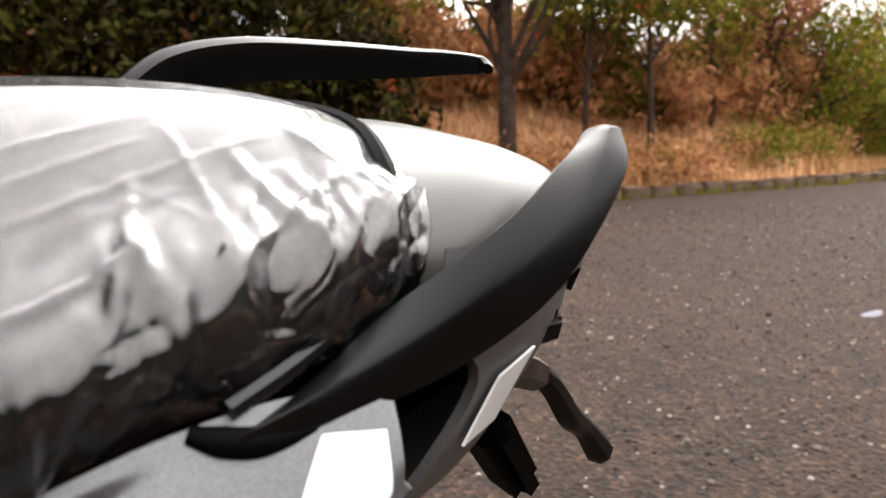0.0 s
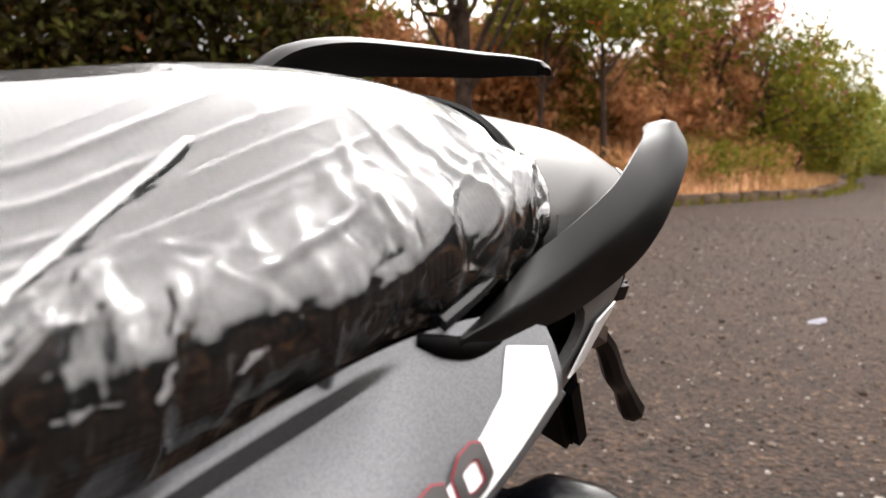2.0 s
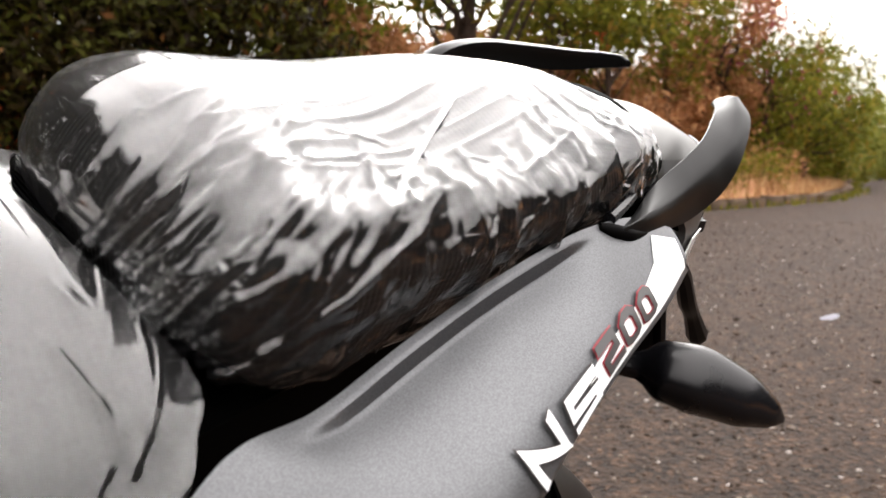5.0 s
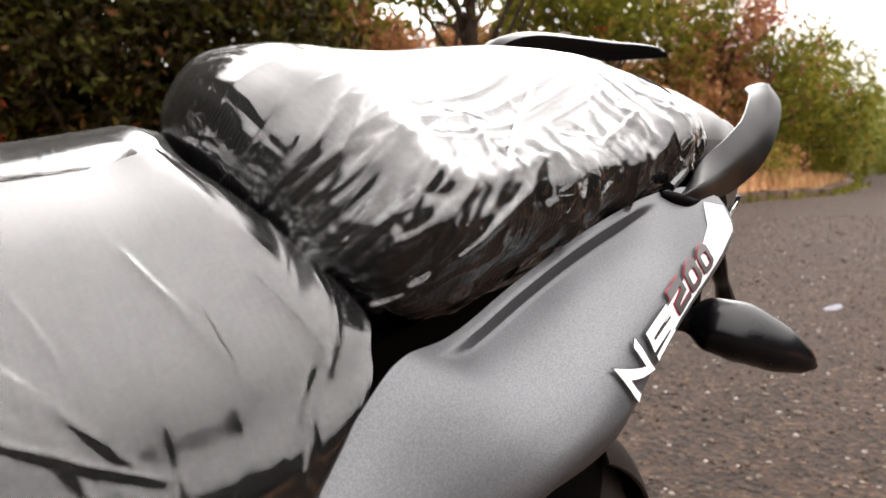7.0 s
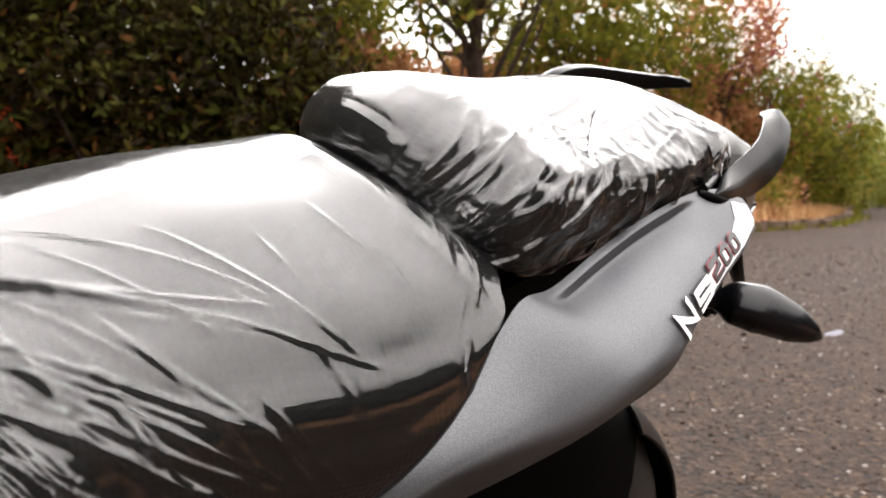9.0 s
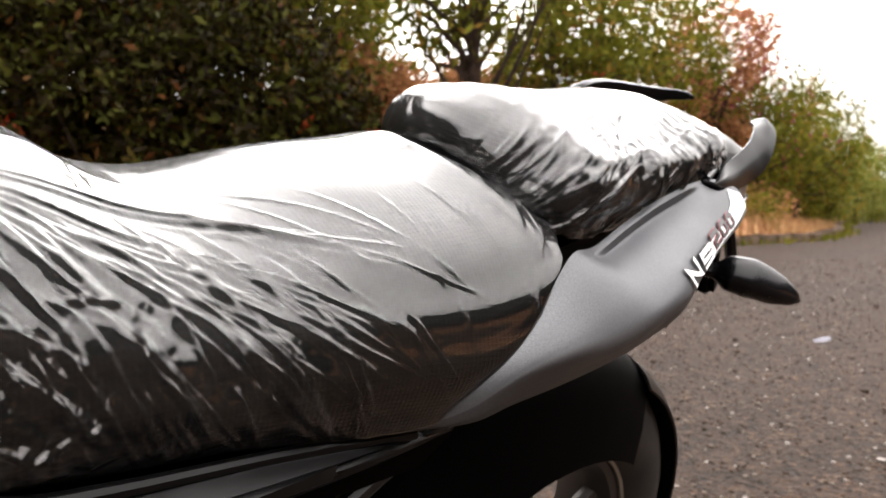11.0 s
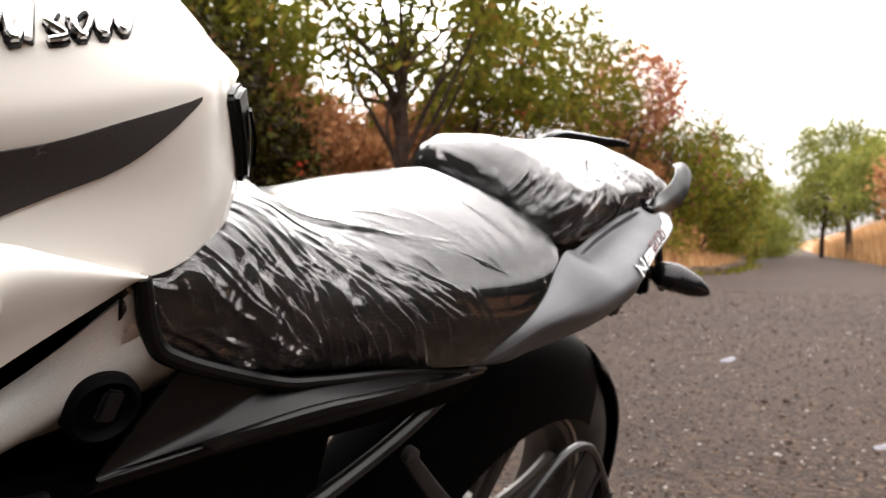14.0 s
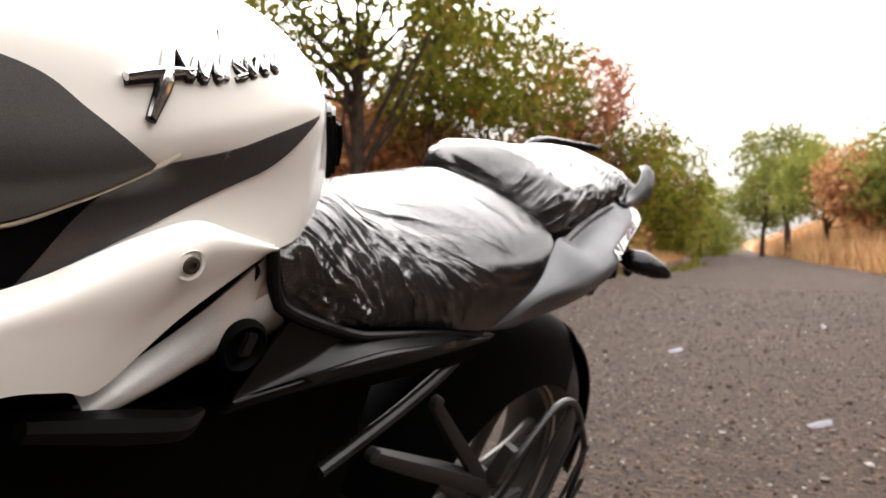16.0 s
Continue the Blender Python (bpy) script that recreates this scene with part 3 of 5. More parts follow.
# strip of clear tape on the pillion film
def tape():
    skin = surface(PILLION, 120, 60)
    n = normals(skin)
    if n[60, 30][2] < 0:
        n = -n
    line = spline([(-.052, -.042), (-.085, -.067), (-.110, -.088), (-.122, -.101)], 24)
    side = np.array((.77, -.64)) * .0016
    rows = []
    for k, (x, y) in enumerate(line):
        row = []
        for f in np.linspace(-1, 1, 5):
            q = np.array((x, y)) + side * f
            d = (skin[..., 0] - q[0]) ** 2 + (skin[..., 1] - q[1]) ** 2
            i = np.unravel_index(np.argmin(d), d.shape)
            row.append(skin[i] + np.array((q[0] - skin[i][0], q[1] - skin[i][1], 0)) + n[i] * (.0028 + .0006 * math.sin(k * 1.3 + f)))
        rows.append(row)
    g = np.array(rows)
    g[1:-1] = (g[:-2] + g[1:-1] + g[2:]) / 3
    return shell(g, .0004)


part("tape_strip", tape(), TAPE, bike, "strip of clear tape on the film")

# tail panels
TAIL_TOP = [(-.300, -.139, .678), (-.282, -.152, .700), (-.258, -.156, .727), (-.232, -.150, .752), (-.208, -.141, .775), (-.190, -.134, .783), (-.160, -.126, .782), (-.120, -.117, .795), (-.075, -.111, .811), (-.020, -.1055, .825), (.025, -.104, .829), (.052, -.110, .824)]
TAIL_CREST = [(-.301, -.140, .674), (-.279, -.157, .692), (-.252, -.170, .717), (-.222, -.181, .732), (-.192, -.185, .738), (-.165, -.186, .746), (-.140, -.186, .757), (-.115, -.183, .768), (-.078, -.170, .778), (-.035, -.156, .792), (.010, -.142, .803), (.046, -.128, .811)]
TAIL_LOW = [(-.300, -.138, .670), (-.272, -.156, .681), (-.245, -.160, .690), (-.215, -.164, .698), (-.185, -.167, .706), (-.158, -.170, .715), (-.132, -.172, .726), (-.110, -.181, .752), (-.074, -.169, .773), (-.031, -.155, .788), (.014, -.141, .799), (.050, -.127, .808)]


def smooth_step(a, b, v):
    t = min(1.0, max(0.0, (v - a) / (b - a)))
    return t * t * (3 - 2 * t)


def tail_grid(nv, nu):
    """Rows run along the panel, columns from the seat's edge over the crest to the lower edge."""
    out = np.array((0, -.38, .92))
    top, crest, low = spline(TAIL_TOP, nv), spline(TAIL_CREST, nv), spline(TAIL_LOW, nv)
    g = np.zeros((nv, nu, 3))
    for i in range(nv):
        s = i / (nv - 1)
        t, m, b = top[i], crest[i], low[i]
        full = smooth_step(0, .3, s) * (1 - .6 * smooth_step(.6, .9, s))
        row = spline([t, t * .65 + m * .35 + out * .004 * full, t * .22 + m * .78 + out * .005 * full, m, m * .45 + b * .55 + np.array((0, -.001, 0)), b], nu)
        lipped = smooth_step(.49, .62, s) * (1 - smooth_step(.78, .84, s))
        for j in range(nu):
            f = j / (nu - 1)
            dip = smooth_step(.045, .085, f) * (1 - smooth_step(.085, .40, f))
            row[j] += -out * .0075 * dip * lipped + np.array((0, -.0015, .001)) * lipped * (1 - smooth_step(.03, .07, f))
        g[i] = row
    return g


TAIL = tail_grid(110, 90)
TAIL_OUT = normals(TAIL)
if TAIL_OUT[60, 30][2] < 0:
    TAIL_OUT = -TAIL_OUT


def panel_at(a, b, proud):
    """The place at the share a of the panel's length and b of its width, lifted by proud."""
    u, v = a * (TAIL.shape[0] - 1), b * (TAIL.shape[1] - 1)
    i, j = min(int(u), TAIL.shape[0] - 2), min(int(v), TAIL.shape[1] - 2)
    p, q = u - i, v - j
    return sum(w * (TAIL[k] + TAIL_OUT[k] * proud) for w, k in (((1 - p) * (1 - q), (i, j)), (p * (1 - q), (i + 1, j)), ((1 - p) * q, (i, j + 1)), (p * q, (i + 1, j + 1))))


left_tail, right_tail = both("tail_panel", shell(TAIL, 0.004), SILVER, bike, "satin grey tail side panel")


def straight(points, n):
    """n points along straight legs between the given ones."""
    p = np.array(points, float)
    return np.stack([np.interp(np.linspace(0, len(p) - 1, n), range(len(p)), p[:, k]) for k in range(p.shape[1])], axis=1)


def patch(edge_a, edge_b, height, nv, nu, proud=0.0012, smooth=True):
    """A thin sticker between two (x, z) lines on a side surface."""
    a, b = ((spline(e, nv) if smooth else straight(e, nv)) for e in (edge_a, edge_b))
    g = np.array([[(x, height(x, z) - proud, z) for x, z in np.linspace(a[i], b[i], nu)] for i in range(nv)])
    return shell(g, proud * 0.7)


BAND_UPPER = [(.925, .16), (.908, .303), (.881, .360), (.853, .404), (.780, .449), (.761, .470)]
BAND_LOWER = [(.985, .20), (.985, .520), (.899, .575), (.853, .590), (.789, .600), (.772, .600)]
band = np.array([[panel_at(a, b, .0010) for a, b in np.linspace(p, q, 8)] for p, q in zip(straight(BAND_UPPER, 60), straight(BAND_LOWER, 60))])
part("white_stripe", shell(band, .0007), DECAL_WHITE, left_tail, "white sticker band along the rear edge")


def strokes_on_panel(line, closed, corners, width, proud):
    """One angular sign of even stroke width; line: points in a unit box; corners: its lower left, lower right, upper left, upper right on the panel."""
    metre = np.array((.48, .08))
    bl, br, tl, tr = (np.array(c) * metre for c in corners)
    p = np.array([(bl * (1 - u) + br * u) * (1 - v) + (tl * (1 - u) + tr * u) * v for u, v in line])
    n = len(p)
    bm = bmesh.new()
    rails = []
    for i in range(n):
        a, b, c = p[(i - 1) % n], p[i], p[(i + 1) % n]
        d1, d2 = (b - a) / np.linalg.norm(b - a), (c - b) / np.linalg.norm(c - b)
        if not closed and i == 0:
            d1 = d2
        if not closed and i == n - 1:
            d2 = d1
        m = np.array((-d1[1] - d2[1], d1[0] + d2[0]))
        m /= np.linalg.norm(m)
        reach = width / 2 / max(.45, abs(m @ np.array((-d1[1], d1[0]))))
        b = b - d2 * width * .3 if not closed and i == 0 else b + d1 * width * .3 if not closed and i == n - 1 else b
        rails.append((b + m * reach, b - m * reach))
    for i in range(n if closed else n - 1):
        (a, b), (c, d) = rails[i], rails[(i + 1) % n]
        old = None
        for f in np.linspace(0, 1, 5):
            q = [bm.verts.new(panel_at(*(e / metre), proud)) for e in (a + (c - a) * f, b + (d - b) * f)]
            if old:
                bm.faces.new((old[0], old[1], q[1], q[0]))
            old = q
    bmesh.ops.remove_doubles(bm, verts=bm.verts, dist=.00002)
    for f in bm.faces:
        f.normal_update()
        if f.normal.z < 0:
            f.normal_flip()
    return bm


SIGN_N = [(.12, .02), (.12, .90), (.88, .10), (.88, .98)]
SIGN_S = [(.95, .90), (.16, .90), (.12, .54), (.88, .46), (.84, .10), (.05, .10)]
SIGN_2 = [(.06, .84), (.80, .84), (.80, .54), (.18, .46), (.18, .16), (.94, .16)]
SIGN_0 = [(.36, .14), (.17, .24), (.17, .76), (.36, .86), (.66, .86), (.84, .76), (.84, .24), (.66, .14)]
for name, line, closed, corners, width, edge, ink, rim in (
        ("model_letter", SIGN_N, False, ((.664, .620), (.716, .600), (.651, .438), (.706, .427)), .0044, .0014, DECAL_WHITE, DECAL_DARK),
        ("model_letter", SIGN_S, False, ((.727, .612), (.776, .592), (.717, .440), (.769, .435)), .0036, .0014, DECAL_WHITE, DECAL_DARK),
        ("model_digit", SIGN_2, False, ((.786, .572), (.819, .556), (.776, .385), (.808, .372)), .0031, .0011, DECAL_DARK, DECAL_RED),
        ("model_digit", SIGN_0, True, ((.821, .560), (.854, .547), (.812, .375), (.844, .357)), .0031, .0011, DECAL_DARK, DECAL_RED),
        ("model_digit", SIGN_0, True, ((.856, .548), (.889, .538), (.847, .362), (.877, .340)), .0031, .0011, DECAL_DARK, DECAL_RED)):
    part(name, strokes_on_panel(line, closed, corners, width + edge, .0016), rim, left_tail)
    part("inlay", strokes_on_panel(line, closed, corners, width, .0022), ink, left_tail)
part("under_clip", box((.022, .02, .024), (.040, -.088, .688), .004, (0, 30, 0)), BLACK, bike)

# tail cowl, lamp and what hangs below it
COWL = [
    [(.082, -.078, .826), (.086, -.068, .845), (.092, -.040, .860), (.102, 0, .866)],
    [(.125, -.076, .824), (.130, -.064, .843), (.140, -.038, .857), (.148, 0, .863)],
    [(.165, -.066, .822), (.170, -.056, .837), (.180, -.033, .849), (.186, 0, .855)],
    [(.190, -.055, .820), (.200, -.046, .829), (.212, -.027, .838), (.222, 0, .840)],
    [(.192, -.052, .806), (.206, -.042, .810), (.218, -.022, .814), (.227, 0, .815)],
]
cowl = part("tail_cowl", loft(mirrored(surface(COWL, 30, 16))), SILVER_LIGHT, bike, "satin silver tail cowl")
both("cowl_inset", shell(surface([[(.098, -.0675, .8455), (.125, -.0665, .8445), (.150, -.0625, .8415)], [(.092, -.0765, .832), (.122, -.0745, .832), (.146, -.0705, .831)]], 8, 14), .002), CHARCOAL, bike)
# black tube drawn for the dark gap between seat and cowl
part("cowl_gap", tube([(.074, -.078, .822), (.078, -.072, .844), (.086, -.044, .8615), (.096, 0, .867), (.086, .044, .8605), (.078, .072, .843), (.074, .078, .822)], .0042, 40, 8), BLACK_MATTE, bike)
cowl_skin = surface(COWL, 40, 24)
# sky glare on the cowl's end, laid on as a white patch
part("cowl_glare", shell(cowl_skin[24:30, 5:19] + normals(cowl_skin)[24:30, 5:19] * (.0012 if normals(cowl_skin)[26, 12][2] > 0 else -.0012), .0008), DECAL_WHITE, cowl, "white glare patch at the cowl's end")
TAIL_END = [
    [(.090, -.090, .825), (.100, -.095, .805), (.070, -.100, .765), (.050, -.085, .735)],
    [(.140, -.078, .822), (.140, -.080, .800), (.115, -.085, .765), (.085, -.075, .735)],
    [(.190, -.050, .812), (.185, -.052, .795), (.155, -.055, .765), (.115, -.050, .735)],
    [(.215, -.010, .808), (.208, -.012, .792), (.172, -.012, .765), (.125, -.010, .735)],
]
both("tail_end", shell(surface(TAIL_END, 20, 14), .004), CHARCOAL, bike, "dark grey tail end cap")
both("tail_stripe", shell(surface([[(.112, -.0935, .806), (.097, -.0985, .784)], [(.140, -.0825, .806), (.122, -.0875, .780)]], 6, 4), .001), DECAL_WHITE, bike)
part("plate_bracket", tube([(.120, -.030, .765), (.160, -.050, .772), (.185, -.052, .762)], [.006, .010, .008], 16, 6), STEEL, bike, "dusty steel bracket")
part("plate_arm", tube([(.165, -.052, .778), (.195, -.053, .755), (.220, -.052, .728), (.240, -.050, .712), (.262, -.050, .690), (.270, -.050, .684)], [.004, .006, .007, .006, .009, .004], 30, 8), BLACK, bike, "black arm with a knobbly end")
part("rear_flap", box((.020, .030, .085), (.182, -.045, .712), .006, (0, -40, 12)), BLACK_MATTE, bike)
part("lamp_stub", box((.018, .03, .016), (.164, -.055, .800), .004), BLACK, bike)

# grab rails
RAIL_FAR = [(.030, .090, .845), (.055, .095, .862), (.090, .097, .870), (.140, .095, .873), (.180, .085, .876), (.200, .072, .880), (.210, .060, .882), (.208, .052, .882)]
RAIL_SHAPE = [(-.25, -.92), (.20, -.95), (.60, -.86), (.88, -.70), (.98, -.36), (.97, -.02), (.86, .24), (.56, .48), (.20, .68), (-.10, .80), (-.16, .81), (-.50, .80), (-.84, .74), (-.92, .55), (-.88, -.30), (-.65, -.85)]
RAIL_INNER = [(.008, -.1090, .8250), (.032, -.0995, .8310), (.062, -.0860, .8400), (.092, -.0805, .8520), (.122, -.0715, .8620), (.150, -.0580, .8700), (.173, -.0455, .8735), (.189, -.0350, .8745)]
RAIL_CREST = [(.006, -.1130, .8290), (.030, -.1090, .8330), (.060, -.1020, .8365), (.090, -.0960, .8420), (.120, -.0885, .8500), (.148, -.0785, .8630), (.172, -.0630, .8765), (.188, -.0500, .8830)]
RAIL_OUTER = [(.006, -.1145, .8260), (.030, -.1135, .8225), (.060, -.1085, .8205), (.090, -.1025, .8220), (.124, -.0975, .8340), (.150, -.0890, .8510), (.185, -.0690, .8715), (.203, -.0460, .8815)]


def hooked_rail():
    """A bar of four flanks with rounded edges that rises and curls inwards at its end."""
    a, b, c = (spline(k, 60) for k in (RAIL_INNER, RAIL_CREST, RAIL_OUTER))
    d = a + (c - b) * .95 + np.array((.002, .006, -.002))
    rows = []
    for ring in zip(a, b, c, d):
        ring = np.array(ring)
        for cut in (.14, .25):
            nxt = np.roll(ring, -1, axis=0)
            ring = np.stack([ring + (nxt - ring) * cut, nxt - (nxt - ring) * cut], axis=1).reshape(-1, 3)
        rows.append(ring)
    first, last = np.array(rows[0]), np.array(rows[-1])
    start = first.mean(axis=0) + (first - first.mean(axis=0)) * .6 - np.array((.003, 0, .001))
    end = last.mean(axis=0) + (last - last.mean(axis=0)) * .62 + np.array((.002, .003, .001))
    return loft(np.array([start] + rows + [end]))


part("grab_rail", hooked_rail(), RAIL, bike, "satin black pillion grab rail", 32)
part("grab_rail", tube(RAIL_FAR, (.0090, .0130, .0125, .0110, .0092, .0072, .0056, .0030), 64, profile=[(-a, b) for a, b in RAIL_SHAPE]), RAIL, bike, "satin black pillion grab rail", 32)
both("rail_mount", tube([(-.004, -.1055, .8265), (.003, -.1095, .8250), (.012, -.1115, .8235), (.028, -.1110, .8225)], [.0025, .0042, .0044, .0025], 20, 12), BLACK_MATTE, bike, "black rubber foot under the rail")
for dz in (0.0, 0.010):
    both("rail_fin", tube([(.006, -.1035 + dz * .5, .829 + dz * .4), (.030, -.0945 + dz * .5, .833 + dz * .6), (.058, -.0820 + dz * .5, .840 + dz * .6)], .0032, 16, 8), BLACK_GLOSS, bike)


# turn signals
def signal():
    axis = spline([(.040, -.098, .742), (.058, -.120, .746), (.072, -.142, .748), (.086, -.164, .745), (.098, -.182, .741)], 26)
    r = np.interp(np.linspace(0, 1, 26), (0, .22, .30, .5, .75, .93, 1), (.007, .009, .019, .022, .017, .009, .002))
    t = np.gradient(axis, axis=0)
    t /= np.linalg.norm(t, axis=1, keepdims=True)
    rows = []
    for p, q, d in zip(axis, r, t):
        o = np.cross(d, (0, 0, 1.0))
        o /= np.linalg.norm(o)
        u = np.cross(o, d)
        rows.append([p + q * (1.0 * math.cos(a) * o + .85 * math.copysign(abs(math.sin(a)) ** 1.2, math.sin(a)) * u) for a in np.linspace(0, 2 * math.pi, 18, endpoint=False)])
    return loft(np.array(rows))


both("turn_signal", signal(), BLACK_GLOSS, bike, "black turn signal on a short stalk")

# tank
TANK = [
    [(-.556, -.098, .790), (-.552, -.095, .825), (-.560, -.090, .862), (-.560, -.082, .878), (-.545, -.060, .886), (-.535, -.030, .889), (-.532, 0, .890)],
    [(-.572, -.112, .788), (-.570, -.110, .825), (-.578, -.108, .866), (-.578, -.098, .886), (-.566, -.068, .897), (-.556, -.034, .901), (-.553, 0, .902)],
    [(-.622, -.142, .775), (-.618, -.136, .820), (-.616, -.136, .866), (-.617, -.130, .888), (-.618, -.104, .914), (-.618, -.060, .932), (-.618, 0, .938)],
    [(-.720, -.158, .770), (-.718, -.148, .812), (-.716, -.157, .847), (-.716, -.154, .870), (-.716, -.134, .906), (-.716, -.080, .944), (-.716, 0, .958)],
    [(-.820, -.166, .760), (-.820, -.156, .798), (-.820, -.170, .830), (-.820, -.168, .858), (-.820, -.148, .906), (-.820, -.088, .952), (-.820, 0, .970)],
    [(-.920, -.160, .760), (-.920, -.152, .798), (-.920, -.164, .830), (-.920, -.162, .858), (-.920, -.142, .902), (-.920, -.084, .944), (-.920, 0, .960)],
    [(-1.02, -.130, .770), (-1.02, -.125, .800), (-1.02, -.128, .826), (-1.02, -.124, .850), (-1.02, -.106, .880), (-1.02, -.062, .908), (-1.02, 0, .918)],
]
TANK_GRID = surface(TANK, 90, 50)


def tank_y(x, z):
    d = (TANK_GRID[..., 0] - x) ** 2 + (TANK_GRID[..., 2] - z) ** 2
    near = np.argsort(d, axis=None)[:6]
    w = 1 / (d.flat[near] + 1e-7)
    return float((TANK_GRID[..., 1].flat[near] * w).sum() / w.sum())


tank = part("fuel_tank", loft(mirrored(TANK_GRID)), PEARL, bike, "glossy pearl white fuel tank")
part("stripe", patch([(-.609, .876), (-.655, .860), (-.693, .846), (-.748, .832), (-.80, .815), (-.83, .80)], [(-.609, .874), (-.648, .838), (-.685, .819), (-.743, .792), (-.802, .767), (-.83, .755)], tank_y, 60, 12), STRIPE_GREY, tank, "dark grey tapering stripe")
part("scoop", patch([(-.95, .885), (-.90, .888), (-.83, .880), (-.795, .862), (-.751, .836)], [(-.95, .80), (-.90, .79), (-.83, .796), (-.79, .812), (-.752, .833)], tank_y, 40, 14, .006), CHARCOAL, tank, "charcoal air scoop cover")
part("scoop_gap", patch([(-.95, .80), (-.90, .79), (-.83, .795), (-.79, .811), (-.765, .826)], [(-.95, .765), (-.90, .765), (-.83, .762), (-.812, .770), (-.768, .822)], tank_y, 40, 10, .003), BLACK_MATTE, tank)
part("scoop_edge", tube([(x, tank_y(x, z) - .004, z) for x, z in spline([(-.93, .793), (-.90, .788), (-.83, .793), (-.79, .809), (-.752, .831), (-.735, .842)], 40)], .0016, 40, 6), EDGE_GOLD, tank, "pale gold edge line")
pad = shell(surface([[(-.574, -.111, .877), (-.562, -.110, .850), (-.551, -.105, .824)], [(-.562, -.096, .882), (-.552, -.098, .850), (-.544, -.096, .820)], [(-.550, -.080, .882), (-.541, -.083, .850), (-.536, -.084, .819)]], 12, 16), .010)
bmesh.ops.bevel(pad, geom=[e for e in pad.edges if e.calc_face_angle(0) > .8], offset=.0032, segments=3, affect="EDGES")
knee_pad = part("knee_pad", pad, BLACK, tank, "black rubber pad at the tank's rear")
part("pad_recess", shell(surface([[(-.5590, -.1060, .868), (-.5500, -.1040, .850), (-.5440, -.0990, .832)], [(-.5480, -.0880, .868), (-.5420, -.0905, .850), (-.5405, -.0925, .832)]], 8, 12), .002), BLACK_MATTE, tank, "dark recess in the pad")

# badge: slanted chrome strokes over black copies that paint their lower shadow
def badge():
    strokes = [
        [(-.776, .882), (-.755, .887), (-.728, .891)], [(-.746, .900), (-.751, .883), (-.759, .862)],
        [(-.704, .891), (-.699, .918)],
        [(-.742, .900), (-.733, .888), (-.726, .900)], [(-.726, .900), (-.722, .888), (-.713, .902)], [(-.713, .902), (-.710, .890), (-.702, .906)],
        [(-.690, .905), (-.694, .899), (-.687, .895), (-.695, .892)], [(-.676, .908), (-.683, .903), (-.679, .896), (-.671, .909)],
        [(-.671, .909), (-.668, .899), (-.661, .911)], [(-.661, .911), (-.657, .902), (-.648, .914)],
    ]
    for k, s in enumerate(strokes):
        w = .0046 if k == 1 else .0034 if k == 0 else .0024
        # the wider black copy sits lower, as the stroke's shaded underside
        for ww, proud, drop, m in ((w + .0010, .0018, .0024, BLACK_GLOSS), (w, .0042, 0, CHROME)):
            part("badge_stroke", tube([(x + drop * .4, tank_y(x, z) - proud, z - drop) for x, z in s], [ww * .8, ww, ww * .6], 14, 8), m, tank)


badge()

# knee shroud, mid panel, lower fairing (left ones are seen; the right ones mirror them)
SHROUD = [
    [(-.900, -.176, .752), (-.860, -.176, .756), (-.809, -.172, .769), (-.760, -.166, .788), (-.715, -.160, .800), (-.680, -.156, .792), (-.630, -.149, .777)],
    [(-.900, -.190, .745), (-.860, -.191, .750), (-.812, -.188, .760), (-.760, -.180, .772), (-.714, -.174, .784), (-.682, -.164, .783), (-.632, -.150, .776)],
    [(-.900, -.193, .728), (-.860, -.194, .734), (-.820, -.191, .740), (-.780, -.183, .736), (-.748, -.174, .735), (-.703, -.162, .750), (-.634, -.149, .7755)],
    [(-.900, -.194, .704), (-.860, -.195, .708), (-.822, -.191, .711), (-.790, -.184, .704), (-.762, -.174, .696), (-.708, -.160, .732), (-.636, -.148, .774)],
]
left_shroud, right_shroud = both("knee_shroud", shell(surface(SHROUD, 32, 48), .004), PEARL, bike, "glossy pearl white knee shroud", 50)
part("bolt_cup", lathe([(.0100, -.0006), (.0100, .001), (.0082, .003), (.0082, .0004)], (-.720, -.1755, .776), 28), PEARL, left_shroud)
part("bolt", lathe([(.0001, -.001), (.0026, -.001), (.0030, -.0035), (.0056, -.003), (.0060, .003), (.0001, .003)], (-.720, -.1745, .776), 24), STEEL, left_shroud, "zinc hex bolt")
MID = [
    [(-.760, -.143, .676), (-.721, -.142, .696), (-.676, -.140, .726), (-.628, -.139, .768)],
    [(-.755, -.156, .662), (-.710, -.155, .680), (-.664, -.152, .704), (-.614, -.146, .730)],
    [(-.745, -.132, .650), (-.700, -.132, .664), (-.650, -.132, .684), (-.590, -.132, .702)],
    [(-.735, -.100, .635), (-.690, -.100, .645), (-.630, -.100, .660), (-.570, -.104, .682)],
]
left_mid, right_mid = both("mid_panel", shell(surface(MID, 20, 30), .004), MID_SILVER, bike, "satin silver panel under the tank")
part("key_lock", lathe([(.0001, -.002), (.014, -.002), (.018, -.007), (.0215, -.004), (.0215, .01), (.0001, .01)], (-.645, -.150, .700), 36), BLACK_MATTE, left_mid, "round black key lock")
part("lock_tab", box((.012, .006, .020), (-.643, -.155, .703), .002, (0, 15, 0)), BLACK_GLOSS, left_mid)
